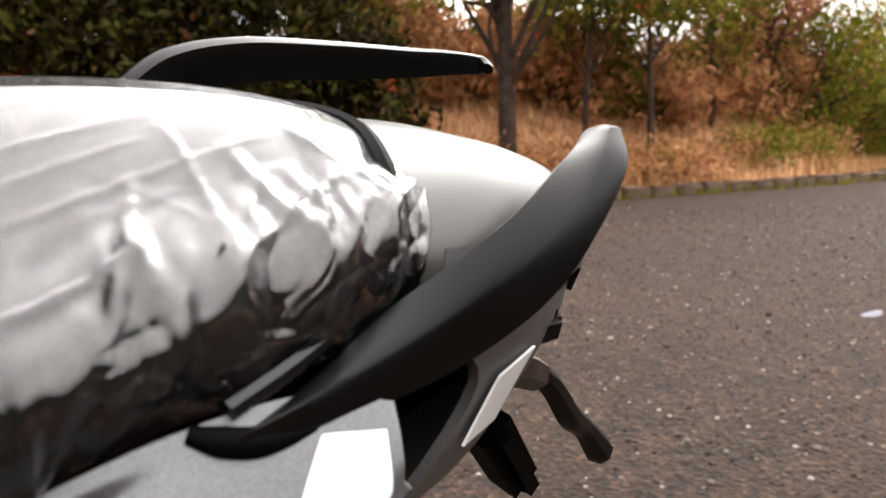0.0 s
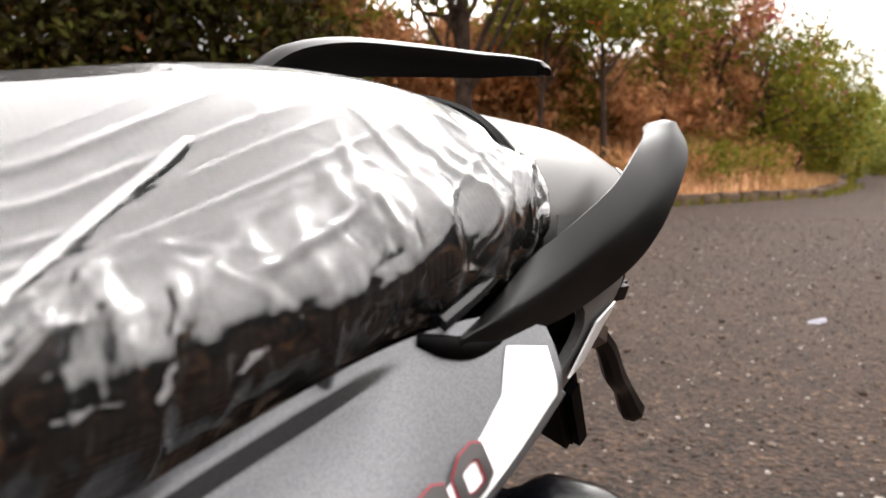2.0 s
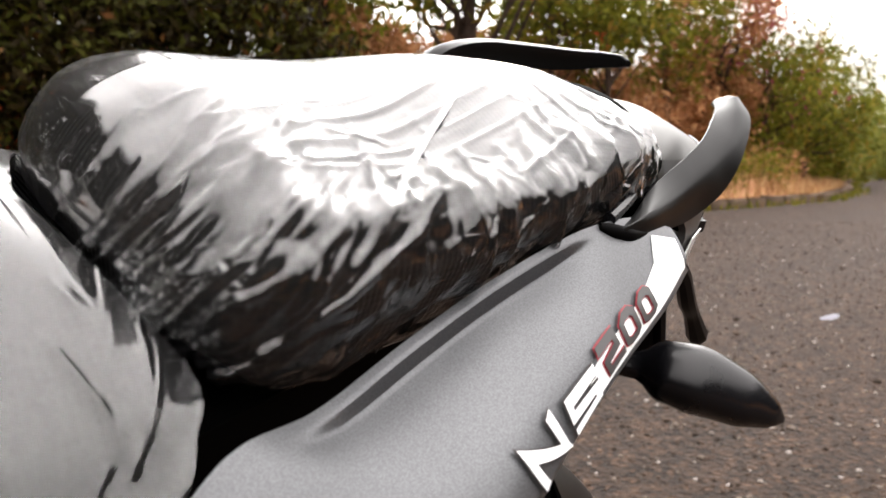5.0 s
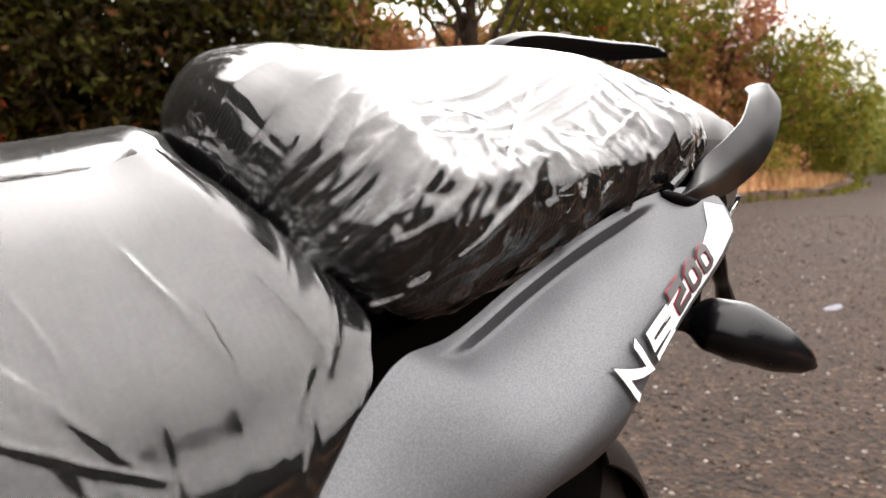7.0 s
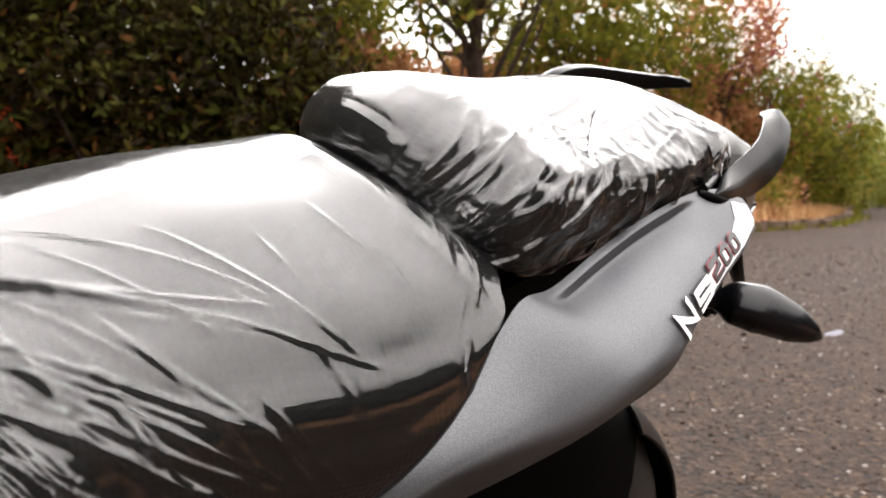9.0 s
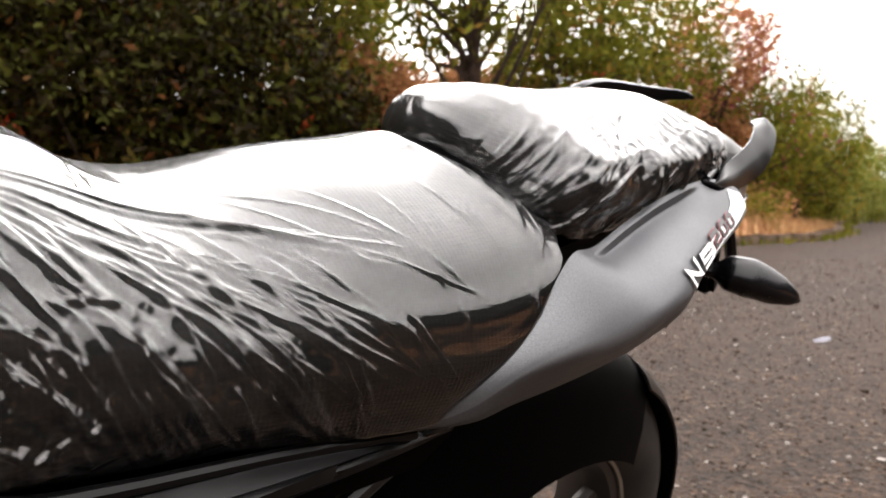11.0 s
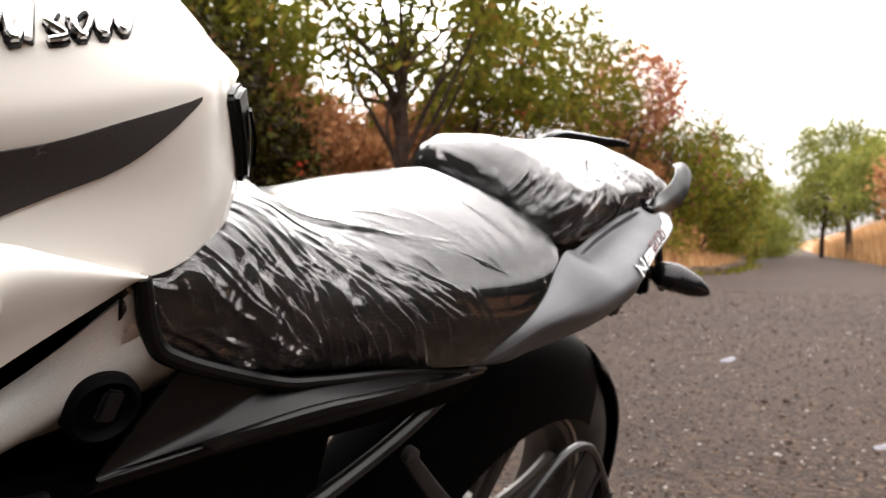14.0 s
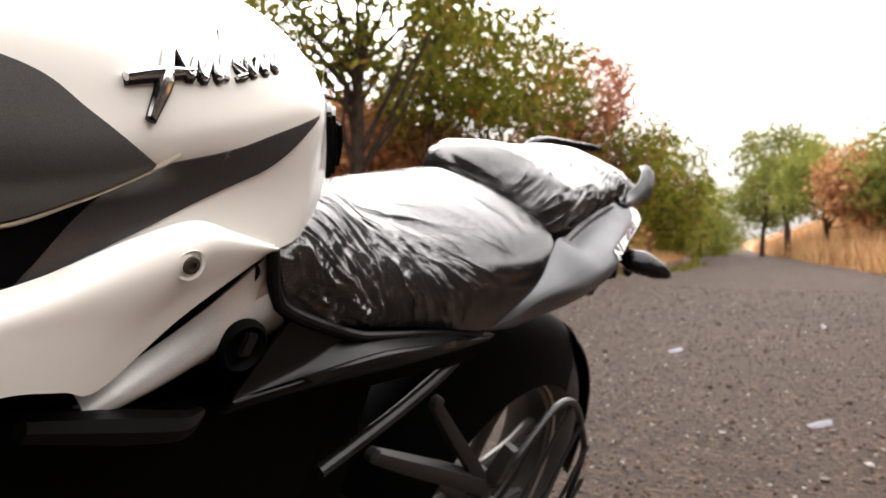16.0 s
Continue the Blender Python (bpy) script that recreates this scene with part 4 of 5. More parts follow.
FAIRING_UPPER = [
    [(-.594, -.143, .714), (-.570, -.145, .704), (-.527, -.146, .694), (-.43, -.145, .685), (-.33, -.139, .674), (-.25, -.120, .655)],
    [(-.618, -.147, .684), (-.578, -.149, .688), (-.526, -.1475, .691), (-.43, -.1465, .683), (-.335, -.140, .671), (-.25, -.121, .653)],
    [(-.640, -.152, .657), (-.582, -.154, .674), (-.523, -.1495, .689), (-.43, -.148, .682), (-.335, -.141, .670), (-.25, -.121, .653)],
    [(-.641, -.155, .653), (-.574, -.166, .671), (-.506, -.168, .681), (-.43, -.162, .677), (-.335, -.147, .667), (-.25, -.123, .650)],
    [(-.641, -.154, .651), (-.574, -.165, .669), (-.506, -.167, .679), (-.43, -.161, .675), (-.335, -.146, .665), (-.25, -.122, .649)],
    [(-.645, -.148, .640), (-.590, -.154, .650), (-.520, -.155, .655), (-.44, -.151, .655), (-.335, -.140, .654), (-.25, -.119, .645)],
    [(-.650, -.120, .625), (-.620, -.120, .630), (-.560, -.120, .630), (-.46, -.118, .632), (-.335, -.112, .638), (-.25, -.105, .635)],
]
both("side_fairing", shell(surface(FAIRING_UPPER, 60, 50), .004), FAIRING_BLACK, bike, "black plastic side fairing")
both("fairing_rib", tube([(-.800, -.165, .672), (-.735, -.163, .658), (-.690, -.160, .648), (-.668, -.155, .652)], [.008, .011, .010, .003], 30, profile=[(.6, -.9), (.9, .1), (.4, .8), (-.8, .8), (-.8, -.8)]), BLACK, bike)
both("lower_fairing", shell(surface([[(-.95, -.150, .70), (-.75, -.140, .66), (-.60, -.125, .64), (-.47, -.105, .63)], [(-.95, -.155, .55), (-.75, -.140, .53), (-.60, -.115, .52), (-.47, -.095, .52)], [(-.92, -.14, .35), (-.75, -.12, .33), (-.60, -.10, .34), (-.47, -.085, .40)]], 16, 30), .004), BLACK_MATTE, bike)
part("engine", loft(np.array([[(x, -w, lo), (x, -w, hi), (x, w, hi), (x, w, lo)] for x, w, lo, hi in ((-1.0, .08, .36, .75), (-.80, .10, .26, .74), (-.55, .10, .26, .68), (-.40, .085, .30, .62))])), BLACK_MATTE, bike)
both("subframe_tube", tube([(-.480, -.116, .524), (-.391, -.114, .564), (-.330, -.112, .596), (-.284, -.108, .622), (-.18, -.09, .66)], .0075, 24, 10), FRAME_BLACK, bike)

# footrest hanger with the sari guard (left side)
hanger = part("footrest_hanger", tube([(-.352, -.140, .590), (-.315, -.150, .550), (-.270, -.162, .505), (-.250, -.170, .480), (-.245, -.172, .462)], [.008, .011, .012, .015], 24, profile=[(.7, -.7), (.9, 0), (.7, .7), (-.7, .8), (-.7, -.8)]), ALLOY, bike, "dull cast alloy footrest hanger")
part("lower_arm", tube([(-.436, -.140, .546), (-.380, -.148, .524), (-.310, -.158, .498), (-.250, -.172, .476)], [.009, .012, .014, .014], 24, profile=[(.7, -.7), (.9, 0), (.7, .7), (-.7, .8), (-.7, -.8)]), ALLOY, hanger)
for c in ((-.352, -.143, .592), (-.437, -.143, .548)):
    part("hanger_bolt", lathe([(.0001, -.005), (.004, -.005), (.0075, -.003), (.0075, .006), (.0001, .006)], c, 20), ALLOY, hanger)
part("footrest", tube([(-.240, -.175, .478), (-.245, -.185, .500), (-.246, -.193, .540)], [.013, .012, .010], 14, profile=[(.8, -.6), (.8, .6), (-.8, .6), (-.8, -.6)]), ALLOY, hanger, "folded-up alloy footrest")
guard = part("sari_guard", tube([(-.232, -.180, .462), (-.205, -.188, .520), (-.158, -.190, .573), (-.105, -.189, .570), (-.040, -.184, .520), (.020, -.178, .460), (.040, -.174, .395), (.035, -.172, .330), (-.02, -.172, .270), (-.12, -.175, .260), (-.20, -.18, .32), (-.225, -.18, .40)], .0048, 80, 8), FRAME_BLACK, bike, "black wire sari guard")
for a, b in (((-.165, .567), (-.222, .42)), ((-.100, .566), (-.205, .335)), ((-.045, .522), (-.155, .278)), ((.010, .475), (-.095, .263)), ((.036, .41), (-.04, .268))):
    part("guard_bar", tube([(a[0], -.186, a[1]), ((a[0] + b[0]) / 2, -.188, (a[1] + b[1]) / 2), (b[0], -.177, b[1])], .0034, 8, 6), FRAME_BLACK, guard)

# rear wheel, swingarm, mudguards
AXLE = (-.008, 0, .305)
wheel = part("rear_wheel", lathe([(.030, -.055), (.045, -.05), (.045, .05), (.030, .055)], AXLE, 32), RIM_PAINT, bike, "black alloy rear wheel with dusty tyre")
part("tyre", lathe([(.307 - .0 if k == 0 else .247 + .060 * math.cos(a), .066 * math.sin(a)) for k, a in enumerate(np.linspace(0, 2 * math.pi, 24, endpoint=False))], AXLE, 90), TYRE, wheel)
part("rim", lathe([(.222, -.046), (.215, -.050), (.196, -.044), (.186, -.02), (.186, .02), (.196, .044), (.215, .050), (.222, .046), (.205, 0)], AXLE, 90), RIM_PAINT, wheel)
part("rim_lip", lathe([(.221, -.047), (.214, -.053), (.207, -.051), (.207, -.047)], AXLE, 90), RIM_EDGE, wheel)
for k in range(6):
    a = k * math.tau / 6 + .35
    for da in (-.13, .13):
        part("spoke", tube([(AXLE[0] + .040 * math.cos(a), -.012, AXLE[2] + .040 * math.sin(a)), (AXLE[0] + .12 * math.cos(a + da * .5), -.016, AXLE[2] + .12 * math.sin(a + da * .5)), (AXLE[0] + .192 * math.cos(a + da), -.018, AXLE[2] + .192 * math.sin(a + da))], [.012, .009, .011], 10, 8), RIM_PAINT, wheel)
part("brake_disc", lathe([(.075, .062), (.115, .062), (.115, .066), (.075, .066)], AXLE, 48), STEEL, wheel)


def arc_sheet(r, a0, a1, half, drop, n=40):
    """A mudguard: a bowed sheet about the axle from angle a0 to a1 (degrees)."""
    g = []
    for a in np.radians(np.linspace(a0, a1, n)):
        row = []
        for s in np.linspace(-1, 1, 15):
            q = r - drop * abs(s) ** 3
            row.append((AXLE[0] + q * math.cos(a), half * s, AXLE[2] + q * math.sin(a)))
        g.append(row)
    g = np.array(g)
    nrm = normals(g)
    mid = nrm[n // 2, 7]
    out = np.array((math.cos(math.radians((a0 + a1) / 2)), 0, math.sin(math.radians((a0 + a1) / 2))))
    if mid @ out < 0:
        nrm = -nrm
    bm = bmesh.new()
    a, b = grid_faces(bm, g), grid_faces(bm, g - nrm * .003)
    nv, nu = g.shape[:2]
    ring = [(i, 0) for i in range(nv)] + [(nv - 1, j) for j in range(1, nu)] + [(i, nu - 1) for i in range(nv - 2, -1, -1)] + [(0, j) for j in range(nu - 2, 0, -1)]
    for (i, j), (k, m) in zip(ring, ring[1:] + ring[:1]):
        bm.faces.new((a[i][j], a[k][m], b[k][m], b[i][j]))
    bmesh.ops.recalc_face_normals(bm, faces=bm.faces)
    return bm


part("rear_mudguard", arc_sheet(.320, -6, 64, .066, .020), BLACK, bike, "black rear mudguard")
part("tyre_hugger", arc_sheet(.320, 62, 165, .090, .100), BLACK_MATTE, bike, "black inner mudguard")
both("swingarm", tube([(.040, -.088, .305), (-.10, -.095, .318), (-.30, -.100, .345), (-.48, -.090, .372)], [.022, .026, .030, .030], 24, profile=[(.55, -.9), (.75, 0), (.55, .9), (-.55, .9), (-.55, -.9)]), ALLOY, bike, "dull alloy swingarm")
both("fork_plate", box((.06, .02, .05), (.02, -.092, .306), .005), ALLOY, bike)


# ---------------------------------------------------------------- ground, banks and far land
rng = np.random.default_rng(7)
LEFT_EDGE = [(-120, 16), (-30, 9.5), (0, 8.4), (8, 7.7), (13, 6.8), (17, 6.2), (22, 7.4), (29, 10.0), (60, 20), (150, 47), (400, 125)]
RIGHT_EDGE = [(-120, -30), (-30, -12), (0, -6), (10, -2.0), (17, 1.4), (25.6, 4.2), (54, 13.6), (150, 42.5), (400, 118)]


def edge_y(edge, x):
    return float(np.interp(x, [p[0] for p in edge], [p[1] for p in edge]))


def sheet(name, xs, ys, height, material):
    g = np.array([[(x, y, height(x, y)) for y in ys] for x in xs])
    bm = bmesh.new()
    grid_faces(bm, g)
    bmesh.ops.recalc_face_normals(bm, faces=bm.faces)
    if bm.faces[0].normal.z < 0:
        bmesh.ops.reverse_faces(bm, faces=bm.faces)
    return new(name, mesh_of(name, bm, material, 180))


far = [-2500, -900, -400, -200, -120]
mid = list(np.linspace(-80, 80, 41))
ground = sheet("ground", far + mid + [-v for v in far[::-1]], far + mid + [-v for v in far[::-1]], lambda x, y: 0.0, GROUND)
tagged(ground, "worn brown-grey asphalt strewn with fine gravel", "ground", kind="structure")


def bank_height(d, x, y):
    s = min(1.0, max(0.0, d / 7.5))
    s = s * s * (3 - 2 * s)
    return -0.03 + 2.8 * s + min(2.6, 0.16 * max(0.0, d - 6.0)) + (0.35 * noise.noise(Vector((x * .35, y * .35, 0))) + 0.12 * noise.noise(Vector((x * 1.4, y * 1.4, 3)))) * min(1.0, d / 1.5)


def bank(name, edge, sign, label):
    xs = sorted(set(list(np.linspace(-100, 140, 160)) + list(np.linspace(5, 40, 70)) + [220, 400]))
    ds = [0, .4, .8, 1.3, 2, 2.8, 3.8, 5, 6.5, 8, 10, 13, 18, 30, 60, 120, 300]
    g = np.array([[(x, edge_y(edge, x) + sign * d, bank_height(d, x, sign * d)) for d in ds] for x in xs])
    bm = bmesh.new()
    grid_faces(bm, g)
    bmesh.ops.recalc_face_normals(bm, faces=bm.faces)
    if sum(f.normal.z for f in bm.faces) < 0:
        bmesh.ops.reverse_faces(bm, faces=bm.faces)
    return tagged(new(name, mesh_of(name, bm, SOIL, 180)), label, "bank", kind="structure")


bank("bank_left", LEFT_EDGE, 1, "red-brown earth bank beside the road")
bank("bank_right", RIGHT_EDGE, -1, "dry grassy verge across the road")


def scattered(name, verts, faces, material, label, category, kind="stuff"):
    me = bpy.data.meshes.new(name)
    me.from_pydata(verts.tolist(), [], faces)
    me.materials.append(material)
    return tagged(new(name, me), label, category, kind=kind)


def leaf_quads(centres, size, flat=0.35):
    """One small folded blade at each place, turned at random."""
    n = len(centres)
    d = rng.normal(size=(n, 3))
    d /= np.linalg.norm(d, axis=1, keepdims=True)
    e = rng.normal(size=(n, 3))
    e -= d * (d * e).sum(1, keepdims=True)
    e /= np.linalg.norm(e, axis=1, keepdims=True)
    s = size * rng.uniform(.6, 1.4, (n, 1))
    a, b, c, q = centres - d * s, centres + e * s * flat, centres + d * s, centres - e * s * flat
    verts = np.stack([a, b, c, q], axis=1).reshape(-1, 3)
    return verts, [(4 * i, 4 * i + 1, 4 * i + 2, 4 * i + 3) for i in range(n)]


def clumps(n, middle, radii, count, spread):
    """Leaf places: n clumps inside an ellipsoid shell, each with count leaves."""
    d = rng.normal(size=(n, 3))
    d /= np.linalg.norm(d, axis=1, keepdims=True)
    r = rng.uniform(.35, 1.0, (n, 1)) ** .6
    c = np.array(middle) + d * r * np.array(radii)
    return np.repeat(c, count, axis=0) + rng.normal(size=(n * count, 3)) * spread, c


def foliage(name, places, size, material, parent, label=""):
    v, f = leaf_quads(places, size)
    me = bpy.data.meshes.new(name)
    me.from_pydata(v.tolist(), [], f)
    me.materials.append(material)
    ob = new(name, me)
    ob.parent = parent
    return tagged(ob, label, kind="stuff")


def tree(x, y, base, height, trunk, lean, crown, leaf_mat, label, clump_n=46, per=55, leaf=.10, flowers=None, spread=.30):
    """Tapered, forked trunk with limbs; crown: (middle height, radius, half height)."""
    root = new("tree")
    root.location = (x, y, base)
    tagged(root, label, "tree")
    top = np.array((lean[0], lean[1], height * .62))
    part("trunk", tube([(0, 0, -.3), (top[0] * .2, top[1] * .2, height * .2), (top[0] * .7, top[1] * .7, height * .42), tuple(top)], [trunk * 1.25, trunk, trunk * .75, trunk * .3], 14, 9), BARK, root)
    places, c = clumps(clump_n, (lean[0], lean[1], crown[0]), (crown[1], crown[1], crown[2]), per, spread)
    for k in range(0, len(c), 3):
        f = rng.uniform(.35, .95)
        a = np.array((top[0] * f, top[1] * f, top[2] * f))
        m = (a + c[k]) / 2 + rng.normal(size=3) * .15
        part("limb", tube([tuple(a), tuple(m), tuple(c[k])], [trunk * .38, trunk * .22, trunk * .06], 7, 5), BARK, root)
    foliage("crown", places, leaf, leaf_mat, root)
    if flowers:
        foliage("blossom", places[rng.random(len(places)) < flowers[1]] + rng.normal(size=3) * .05, leaf * flowers[2], flowers[0], root)
    return root


def bush(x, y, base, radii, leaf_mat, label, clump_n=60, per=60, leaf=.07, flowers=None):
    root = new("bush")
    root.location = (x, y, base)
    tagged(root, label, "bush", group="roadside bushes")
    places, c = clumps(clump_n, (0, 0, radii[2] * .8), radii, per, .20)
    places = places[places[:, 2] > -.2]
    for k in range(0, len(c), 14):
        part("stem", tube([(rng.normal() * .2, rng.normal() * .2, -.3), tuple(c[k] * (.5, .5, .6)), tuple(c[k])], [.04, .025, .008], 6, 5), BARK, root)
    foliage("leaves", places, leaf, leaf_mat, root)
    if flowers:
        pick = c[rng.random(len(c)) < flowers[1]]
        pick = np.repeat(pick * 1.05, 14, axis=0) + rng.normal(size=(len(pick) * 14, 3)) * .07
        foliage("blossom", pick, leaf * 1.0, flowers[0], root, "small bright blossoms")
    return root


EYE = (-.98, -.85)


def spot(azimuth, distance):
    return EYE[0] + distance * math.cos(radians(azimuth)), EYE[1] + distance * math.sin(radians(azimuth))


def land(x, y):
    """Height of the land at (x, y)."""
    dl, dr = y - edge_y(LEFT_EDGE, x), edge_y(RIGHT_EDGE, x) - y
    if dl > 0:
        return bank_height(dl, x, dl)
    if dr > 0:
        return bank_height(dr, x, -dr)
    return 0.0


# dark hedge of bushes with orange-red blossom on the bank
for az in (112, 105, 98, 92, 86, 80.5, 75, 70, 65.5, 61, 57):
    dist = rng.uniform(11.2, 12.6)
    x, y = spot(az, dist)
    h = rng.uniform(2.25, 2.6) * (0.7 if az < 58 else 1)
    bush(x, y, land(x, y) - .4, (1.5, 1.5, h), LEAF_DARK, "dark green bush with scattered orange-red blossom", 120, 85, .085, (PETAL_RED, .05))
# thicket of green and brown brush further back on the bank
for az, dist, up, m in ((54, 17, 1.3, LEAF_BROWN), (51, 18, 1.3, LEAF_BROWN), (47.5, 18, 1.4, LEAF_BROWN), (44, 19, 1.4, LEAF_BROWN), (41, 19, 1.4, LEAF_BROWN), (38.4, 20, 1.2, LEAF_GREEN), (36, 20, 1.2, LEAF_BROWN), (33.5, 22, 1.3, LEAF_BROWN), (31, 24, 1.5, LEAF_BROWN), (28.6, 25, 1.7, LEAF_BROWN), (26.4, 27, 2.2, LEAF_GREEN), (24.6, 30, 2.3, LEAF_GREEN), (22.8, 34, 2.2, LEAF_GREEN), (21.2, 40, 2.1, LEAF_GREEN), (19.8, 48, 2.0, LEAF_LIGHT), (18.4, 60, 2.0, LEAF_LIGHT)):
    x, y = spot(az, dist)
    r = dist * .060 + .4
    bush(x, y, land(x, y) - .4, (r, r, up), m, "dense brush on the bank in mixed green and brown", 85, 70, .10)
# low brown scrub over the bare bank
for k in range(26):
    az = rng.uniform(17, 56)
    x, y = spot(az, 1)
    for dist in np.linspace(8, 45, 200):
        x, y = spot(az, dist)
        if y > edge_y(LEFT_EDGE, x) + rng.uniform(.8, 4.5):
            break
    bush(x, y, land(x, y) - .15, (.9, .9, .42), LEAF_BROWN if k % 4 else LEAF_GREEN, "low brown scrub on the earth bank" if k % 4 else "low green weeds on the earth bank", 26, 40, .06)
# trees on the left bank: azimuth, distance, height, trunk radius, crown middle, radius, half height
for az, dist, h, tr, cm, cr, ch, m, fl, label in (
        (44.6, 13.5, 7.5, .15, 5.2, 2.0, 1.7, LEAF_GREEN, None, "slender roadside tree with a thin green crown"),
        (39.5, 17.0, 7.0, .06, 4.6, 1.9, 1.9, LEAF_GREEN, (PETAL_RED, .02, .8), "slender roadside tree with a thin green crown"),
        (35.0, 18.0, 7.0, .07, 4.8, 1.8, 2.1, LEAF_GREEN, None, "slender roadside tree with a thin green crown"),
        (31.0, 21.0, 7.4, .07, 4.6, 1.9, 2.3, LEAF_GREEN, None, "leafy roadside tree on the bank"),
        (27.2, 24.0, 7.0, .12, 4.9, 1.9, 1.8, LEAF_BROWN, (PETAL_PINK, .25, .8), "thin tree with faded pink blossom"),
        (24.6, 25.0, 5.2, .10, 2.9, 1.9, 2.0, LEAF_GREEN, (PETAL_PINK, .06, .8), "bushy green tree with a little pink blossom"),
        (22.4, 29.0, 5.4, .10, 2.9, 2.0, 2.2, LEAF_GREEN, None, "bushy green tree on the bank"),
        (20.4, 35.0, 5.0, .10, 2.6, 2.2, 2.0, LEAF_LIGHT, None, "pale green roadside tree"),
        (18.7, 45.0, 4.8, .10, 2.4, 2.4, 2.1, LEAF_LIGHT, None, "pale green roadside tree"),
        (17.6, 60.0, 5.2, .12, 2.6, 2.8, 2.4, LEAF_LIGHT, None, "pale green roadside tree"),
        (56.0, 18.5, 6.2, .06, 4.2, 1.8, 1.4, LEAF_GREEN, None, "slender roadside tree with a thin green crown"),
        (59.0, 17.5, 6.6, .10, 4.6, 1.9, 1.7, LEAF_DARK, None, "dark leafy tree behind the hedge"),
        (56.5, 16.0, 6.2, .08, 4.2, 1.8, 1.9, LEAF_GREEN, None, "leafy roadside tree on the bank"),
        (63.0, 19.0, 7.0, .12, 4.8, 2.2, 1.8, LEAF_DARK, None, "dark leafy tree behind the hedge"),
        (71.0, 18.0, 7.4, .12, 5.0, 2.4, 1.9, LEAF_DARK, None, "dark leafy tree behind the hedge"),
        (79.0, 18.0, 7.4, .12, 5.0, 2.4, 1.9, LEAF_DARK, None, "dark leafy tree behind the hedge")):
    x, y = spot(az, dist)
    b = land(x, y)
    tree(x, y, b, h - b, tr, (rng.uniform(-.4, .4), rng.uniform(-.4, .4)), (cm - b * .6, cr, ch), m, label, 70, 60, .108, fl, spread=.30)
# tall dark trees added along the bank, mostly out of view, to darken reflections
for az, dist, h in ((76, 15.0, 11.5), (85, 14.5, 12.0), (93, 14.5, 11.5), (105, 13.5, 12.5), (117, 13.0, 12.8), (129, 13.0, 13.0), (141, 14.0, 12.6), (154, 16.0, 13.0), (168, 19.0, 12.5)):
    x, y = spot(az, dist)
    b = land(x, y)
    tree(x, y, b, h - b, .16, (rng.uniform(-.4, .4), rng.uniform(-.4, .4)), (h * .62 - b, 2.7, h * .33), LEAF_DARK, "tall dark leafy tree added to darken reflections", 120, 60, .19, None, spread=.42)
# trees and tall dry grass across the road
for az, dist, h, tr, cm, cr, ch, m, label in (
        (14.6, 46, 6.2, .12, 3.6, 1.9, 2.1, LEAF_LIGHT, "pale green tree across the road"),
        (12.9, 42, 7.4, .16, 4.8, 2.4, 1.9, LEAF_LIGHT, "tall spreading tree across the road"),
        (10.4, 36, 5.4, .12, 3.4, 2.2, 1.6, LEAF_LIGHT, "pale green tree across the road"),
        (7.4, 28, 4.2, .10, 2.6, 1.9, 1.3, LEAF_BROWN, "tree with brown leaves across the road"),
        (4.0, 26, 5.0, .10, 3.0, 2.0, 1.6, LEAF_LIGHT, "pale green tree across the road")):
    x, y = spot(az, dist)
    tree(x, y, 0, h, tr, (rng.uniform(-.4, .4), rng.uniform(-.4, .4)), (cm, cr, ch), m, label, 80, 70, .13)


# unseen trees and brush, added to close the near side and darken reflections
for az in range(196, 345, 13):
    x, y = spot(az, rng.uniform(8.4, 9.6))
    bush(x, y, land(x, y) - .4, (2.1, 2.1, rng.uniform(2.1, 2.5)), LEAF_DARK, "tall dark green thicket added on the unseen near verge", 150, 60, .14)


def blades(n, place, tall, wide, name, material, label):
    c = np.array([place() for _ in range(n)])
    ang = rng.uniform(0, math.tau, n)
    h = tall * rng.uniform(.5, 1.2, n)
    w = wide * rng.uniform(.6, 1.3, n)
    dx, dy = np.cos(ang) * w, np.sin(ang) * w
    bend = rng.normal(size=(n, 2)) * (h * .28)[:, None]
    a = np.stack([c[:, 0] - dx, c[:, 1] - dy, c[:, 2] - .03], 1)
    b = np.stack([c[:, 0] + dx, c[:, 1] + dy, c[:, 2] - .03], 1)
    t = np.stack([c[:, 0] + bend[:, 0], c[:, 1] + bend[:, 1], c[:, 2] + h], 1)
    return scattered(name, np.stack([a, b, t], 1).reshape(-1, 3), [(3 * i, 3 * i + 1, 3 * i + 2) for i in range(n)], material, label, "grass")


def on_left_bank():
    x = rng.uniform(2, 62)
    y = edge_y(LEFT_EDGE, x) + rng.uniform(.1, 7) ** 1.0
    return x, y, land(x, y)


def on_right_verge():
    x = rng.uniform(12, 70)
    y = edge_y(RIGHT_EDGE, x) - rng.uniform(.1, 5)
    return x, y, land(x, y)


blades(26000, on_left_bank, .40, .022, "dry_grass", STRAW, "dry straw-coloured grass on the bank")
blades(9000, on_right_verge, 1.0, .03, "dry_grass", STRAW, "tall dry grass across the road")


def at_kerb():
    x = rng.uniform(8, 40)
    y = edge_y(LEFT_EDGE, x) + rng.normal() * .25
    return x, y, max(0.0, land(x, y))


blades(4000, at_kerb, .16, .02, "green_weeds", LEAF_GREEN, "green weeds along the road's edge")

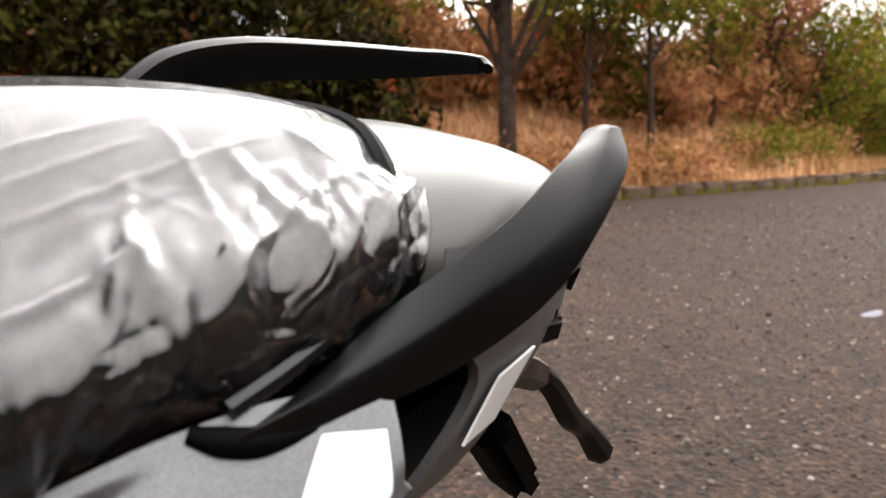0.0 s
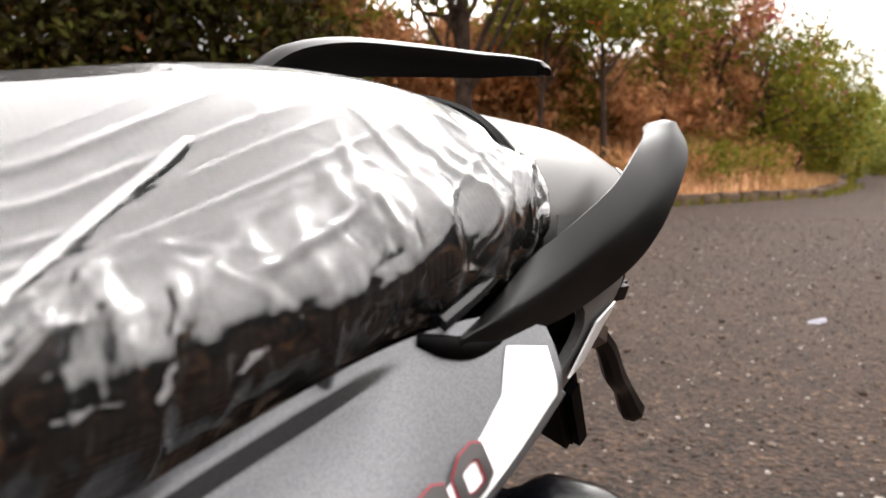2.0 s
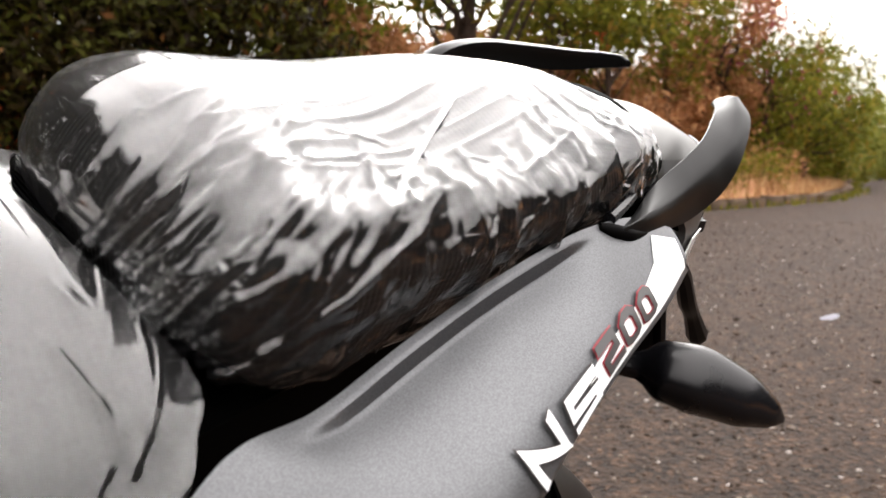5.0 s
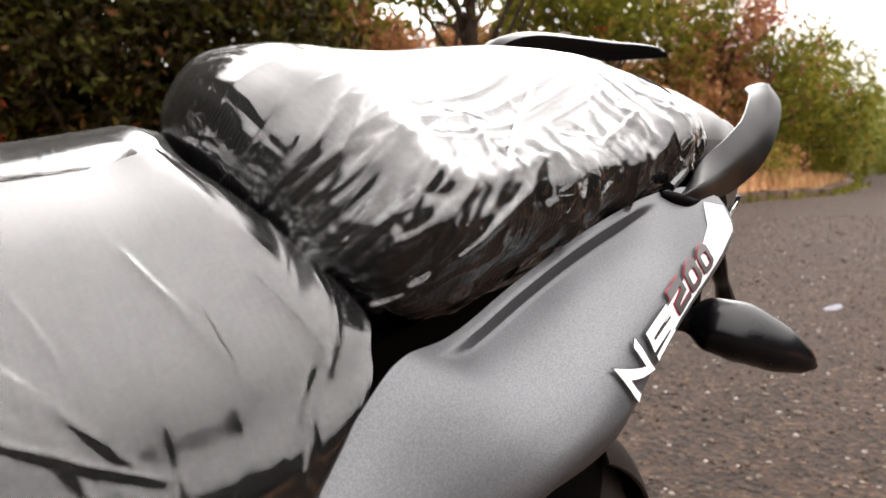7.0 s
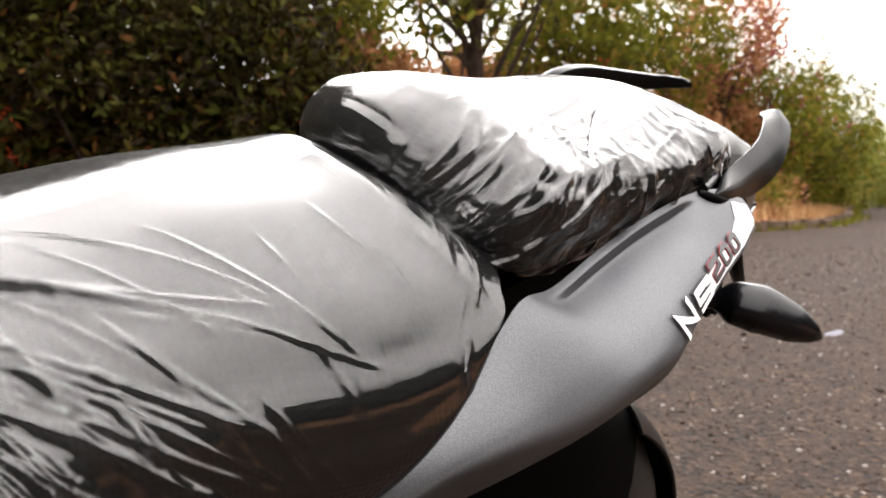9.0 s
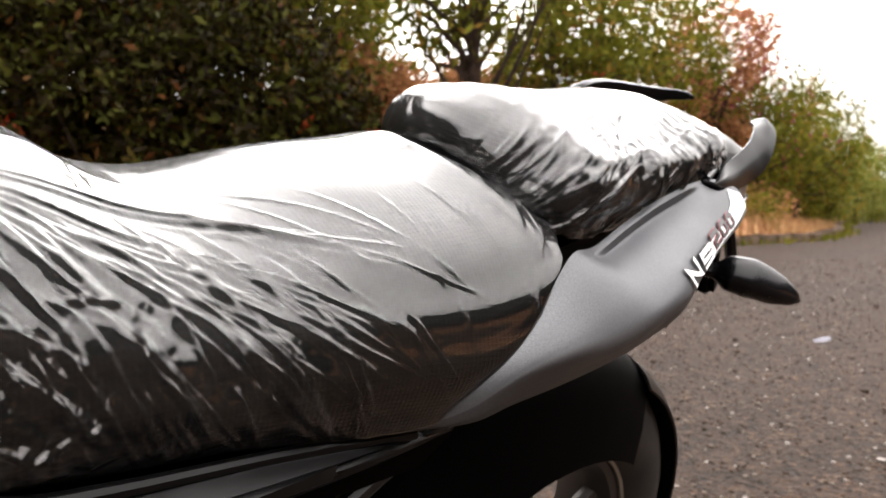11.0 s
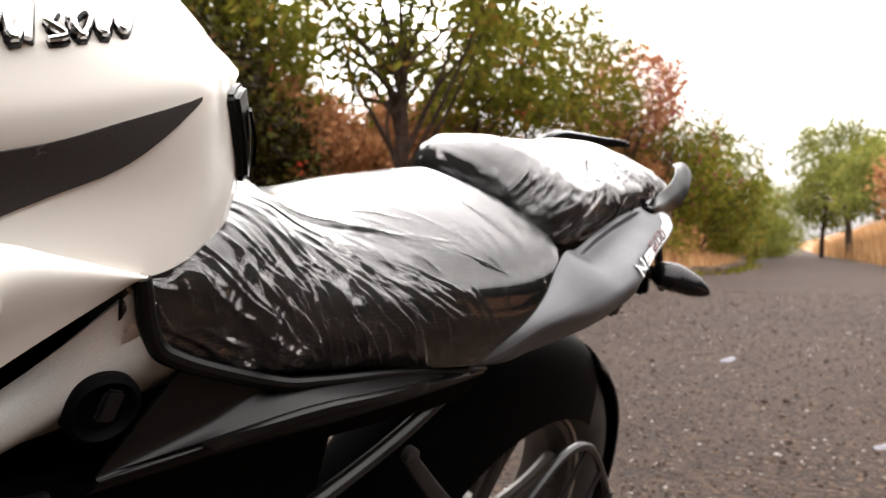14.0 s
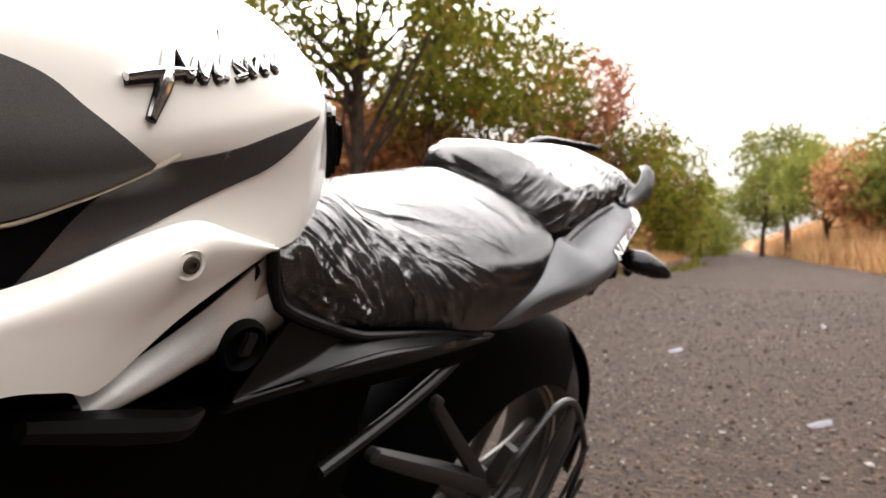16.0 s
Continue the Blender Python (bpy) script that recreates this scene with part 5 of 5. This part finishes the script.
# low kerb of rough stones
kerb_root = tagged(new("kerb"), "low rough stone kerb along the bank", "kerb", kind="structure")
for k in range(60):
    x = 4 + k * .62
    y = edge_y(LEFT_EDGE, x) - .05
    s = box((.56, .26, .26), (0, 0, 0), .03)
    for v in s.verts:
        v.co += Vector(rng.normal(size=3) * .012)
    ob = part("kerb_stone", s, STONE, kerb_root)
    dy = edge_y(LEFT_EDGE, x + .3) - edge_y(LEFT_EDGE, x - .3)
    ob.matrix_local = pose(x, y, .06, 0, 0, math.degrees(math.atan2(dy, .6)) + rng.normal() * 2)


# loose gravel on the asphalt
def gravel(n):
    ico = bmesh.new()
    bmesh.ops.create_icosphere(ico, subdivisions=1, radius=1)
    base = np.array([v.co for v in ico.verts])
    faces = [[v.index for v in f.verts] for f in ico.faces]
    ico.free()
    verts, out = [], []
    for i in range(n):
        d = 1.2 + 11 * rng.random() ** 1.5
        a = radians(rng.uniform(-4, 44))
        x, y = EYE[0] + d * math.cos(a), EYE[1] + d * math.sin(a)
        s = rng.uniform(.0025, .0065) * (1 + .10 * d) * (2.0 if rng.random() < .02 else 1)
        p = base * rng.uniform(.7, 1.3, base.shape) * s * (1, 1, .6)
        verts.append(p + (x, y, s * .35))
        out += [[v + 12 * i for v in f] for f in faces]
    return scattered("gravel", np.concatenate(verts), out, PEBBLE, "loose fine gravel on the asphalt", "gravel")


gravel(10000)


def scrap(x, y, size, turn, label):
    g = np.array([[(u * size[0], v * size[1], .012 + .010 * math.sin(3 * u + 2 * v) + .006 * math.cos(5 * v)) for v in np.linspace(-.5, .5, 6)] for u in np.linspace(-.5, .5, 9)])
    bm = shell(g, .0008)
    ob = new("paper_scrap", mesh_of("paper_scrap", bm, PAPER, 60))
    ob.matrix_world = pose(x, y, 0, 0, 0, turn)
    return tagged(ob, label, "litter", group="litter on the road")


scrap(3.574, .855, (.085, .035), -52, "small crumpled white paper scrap on the asphalt")
scrap(2.03, -.266, (.085, .018), -60, "narrow white paper strip on the asphalt")
scrap(5.6, .39, (.06, .035), 20, "small white paper scrap on the asphalt")
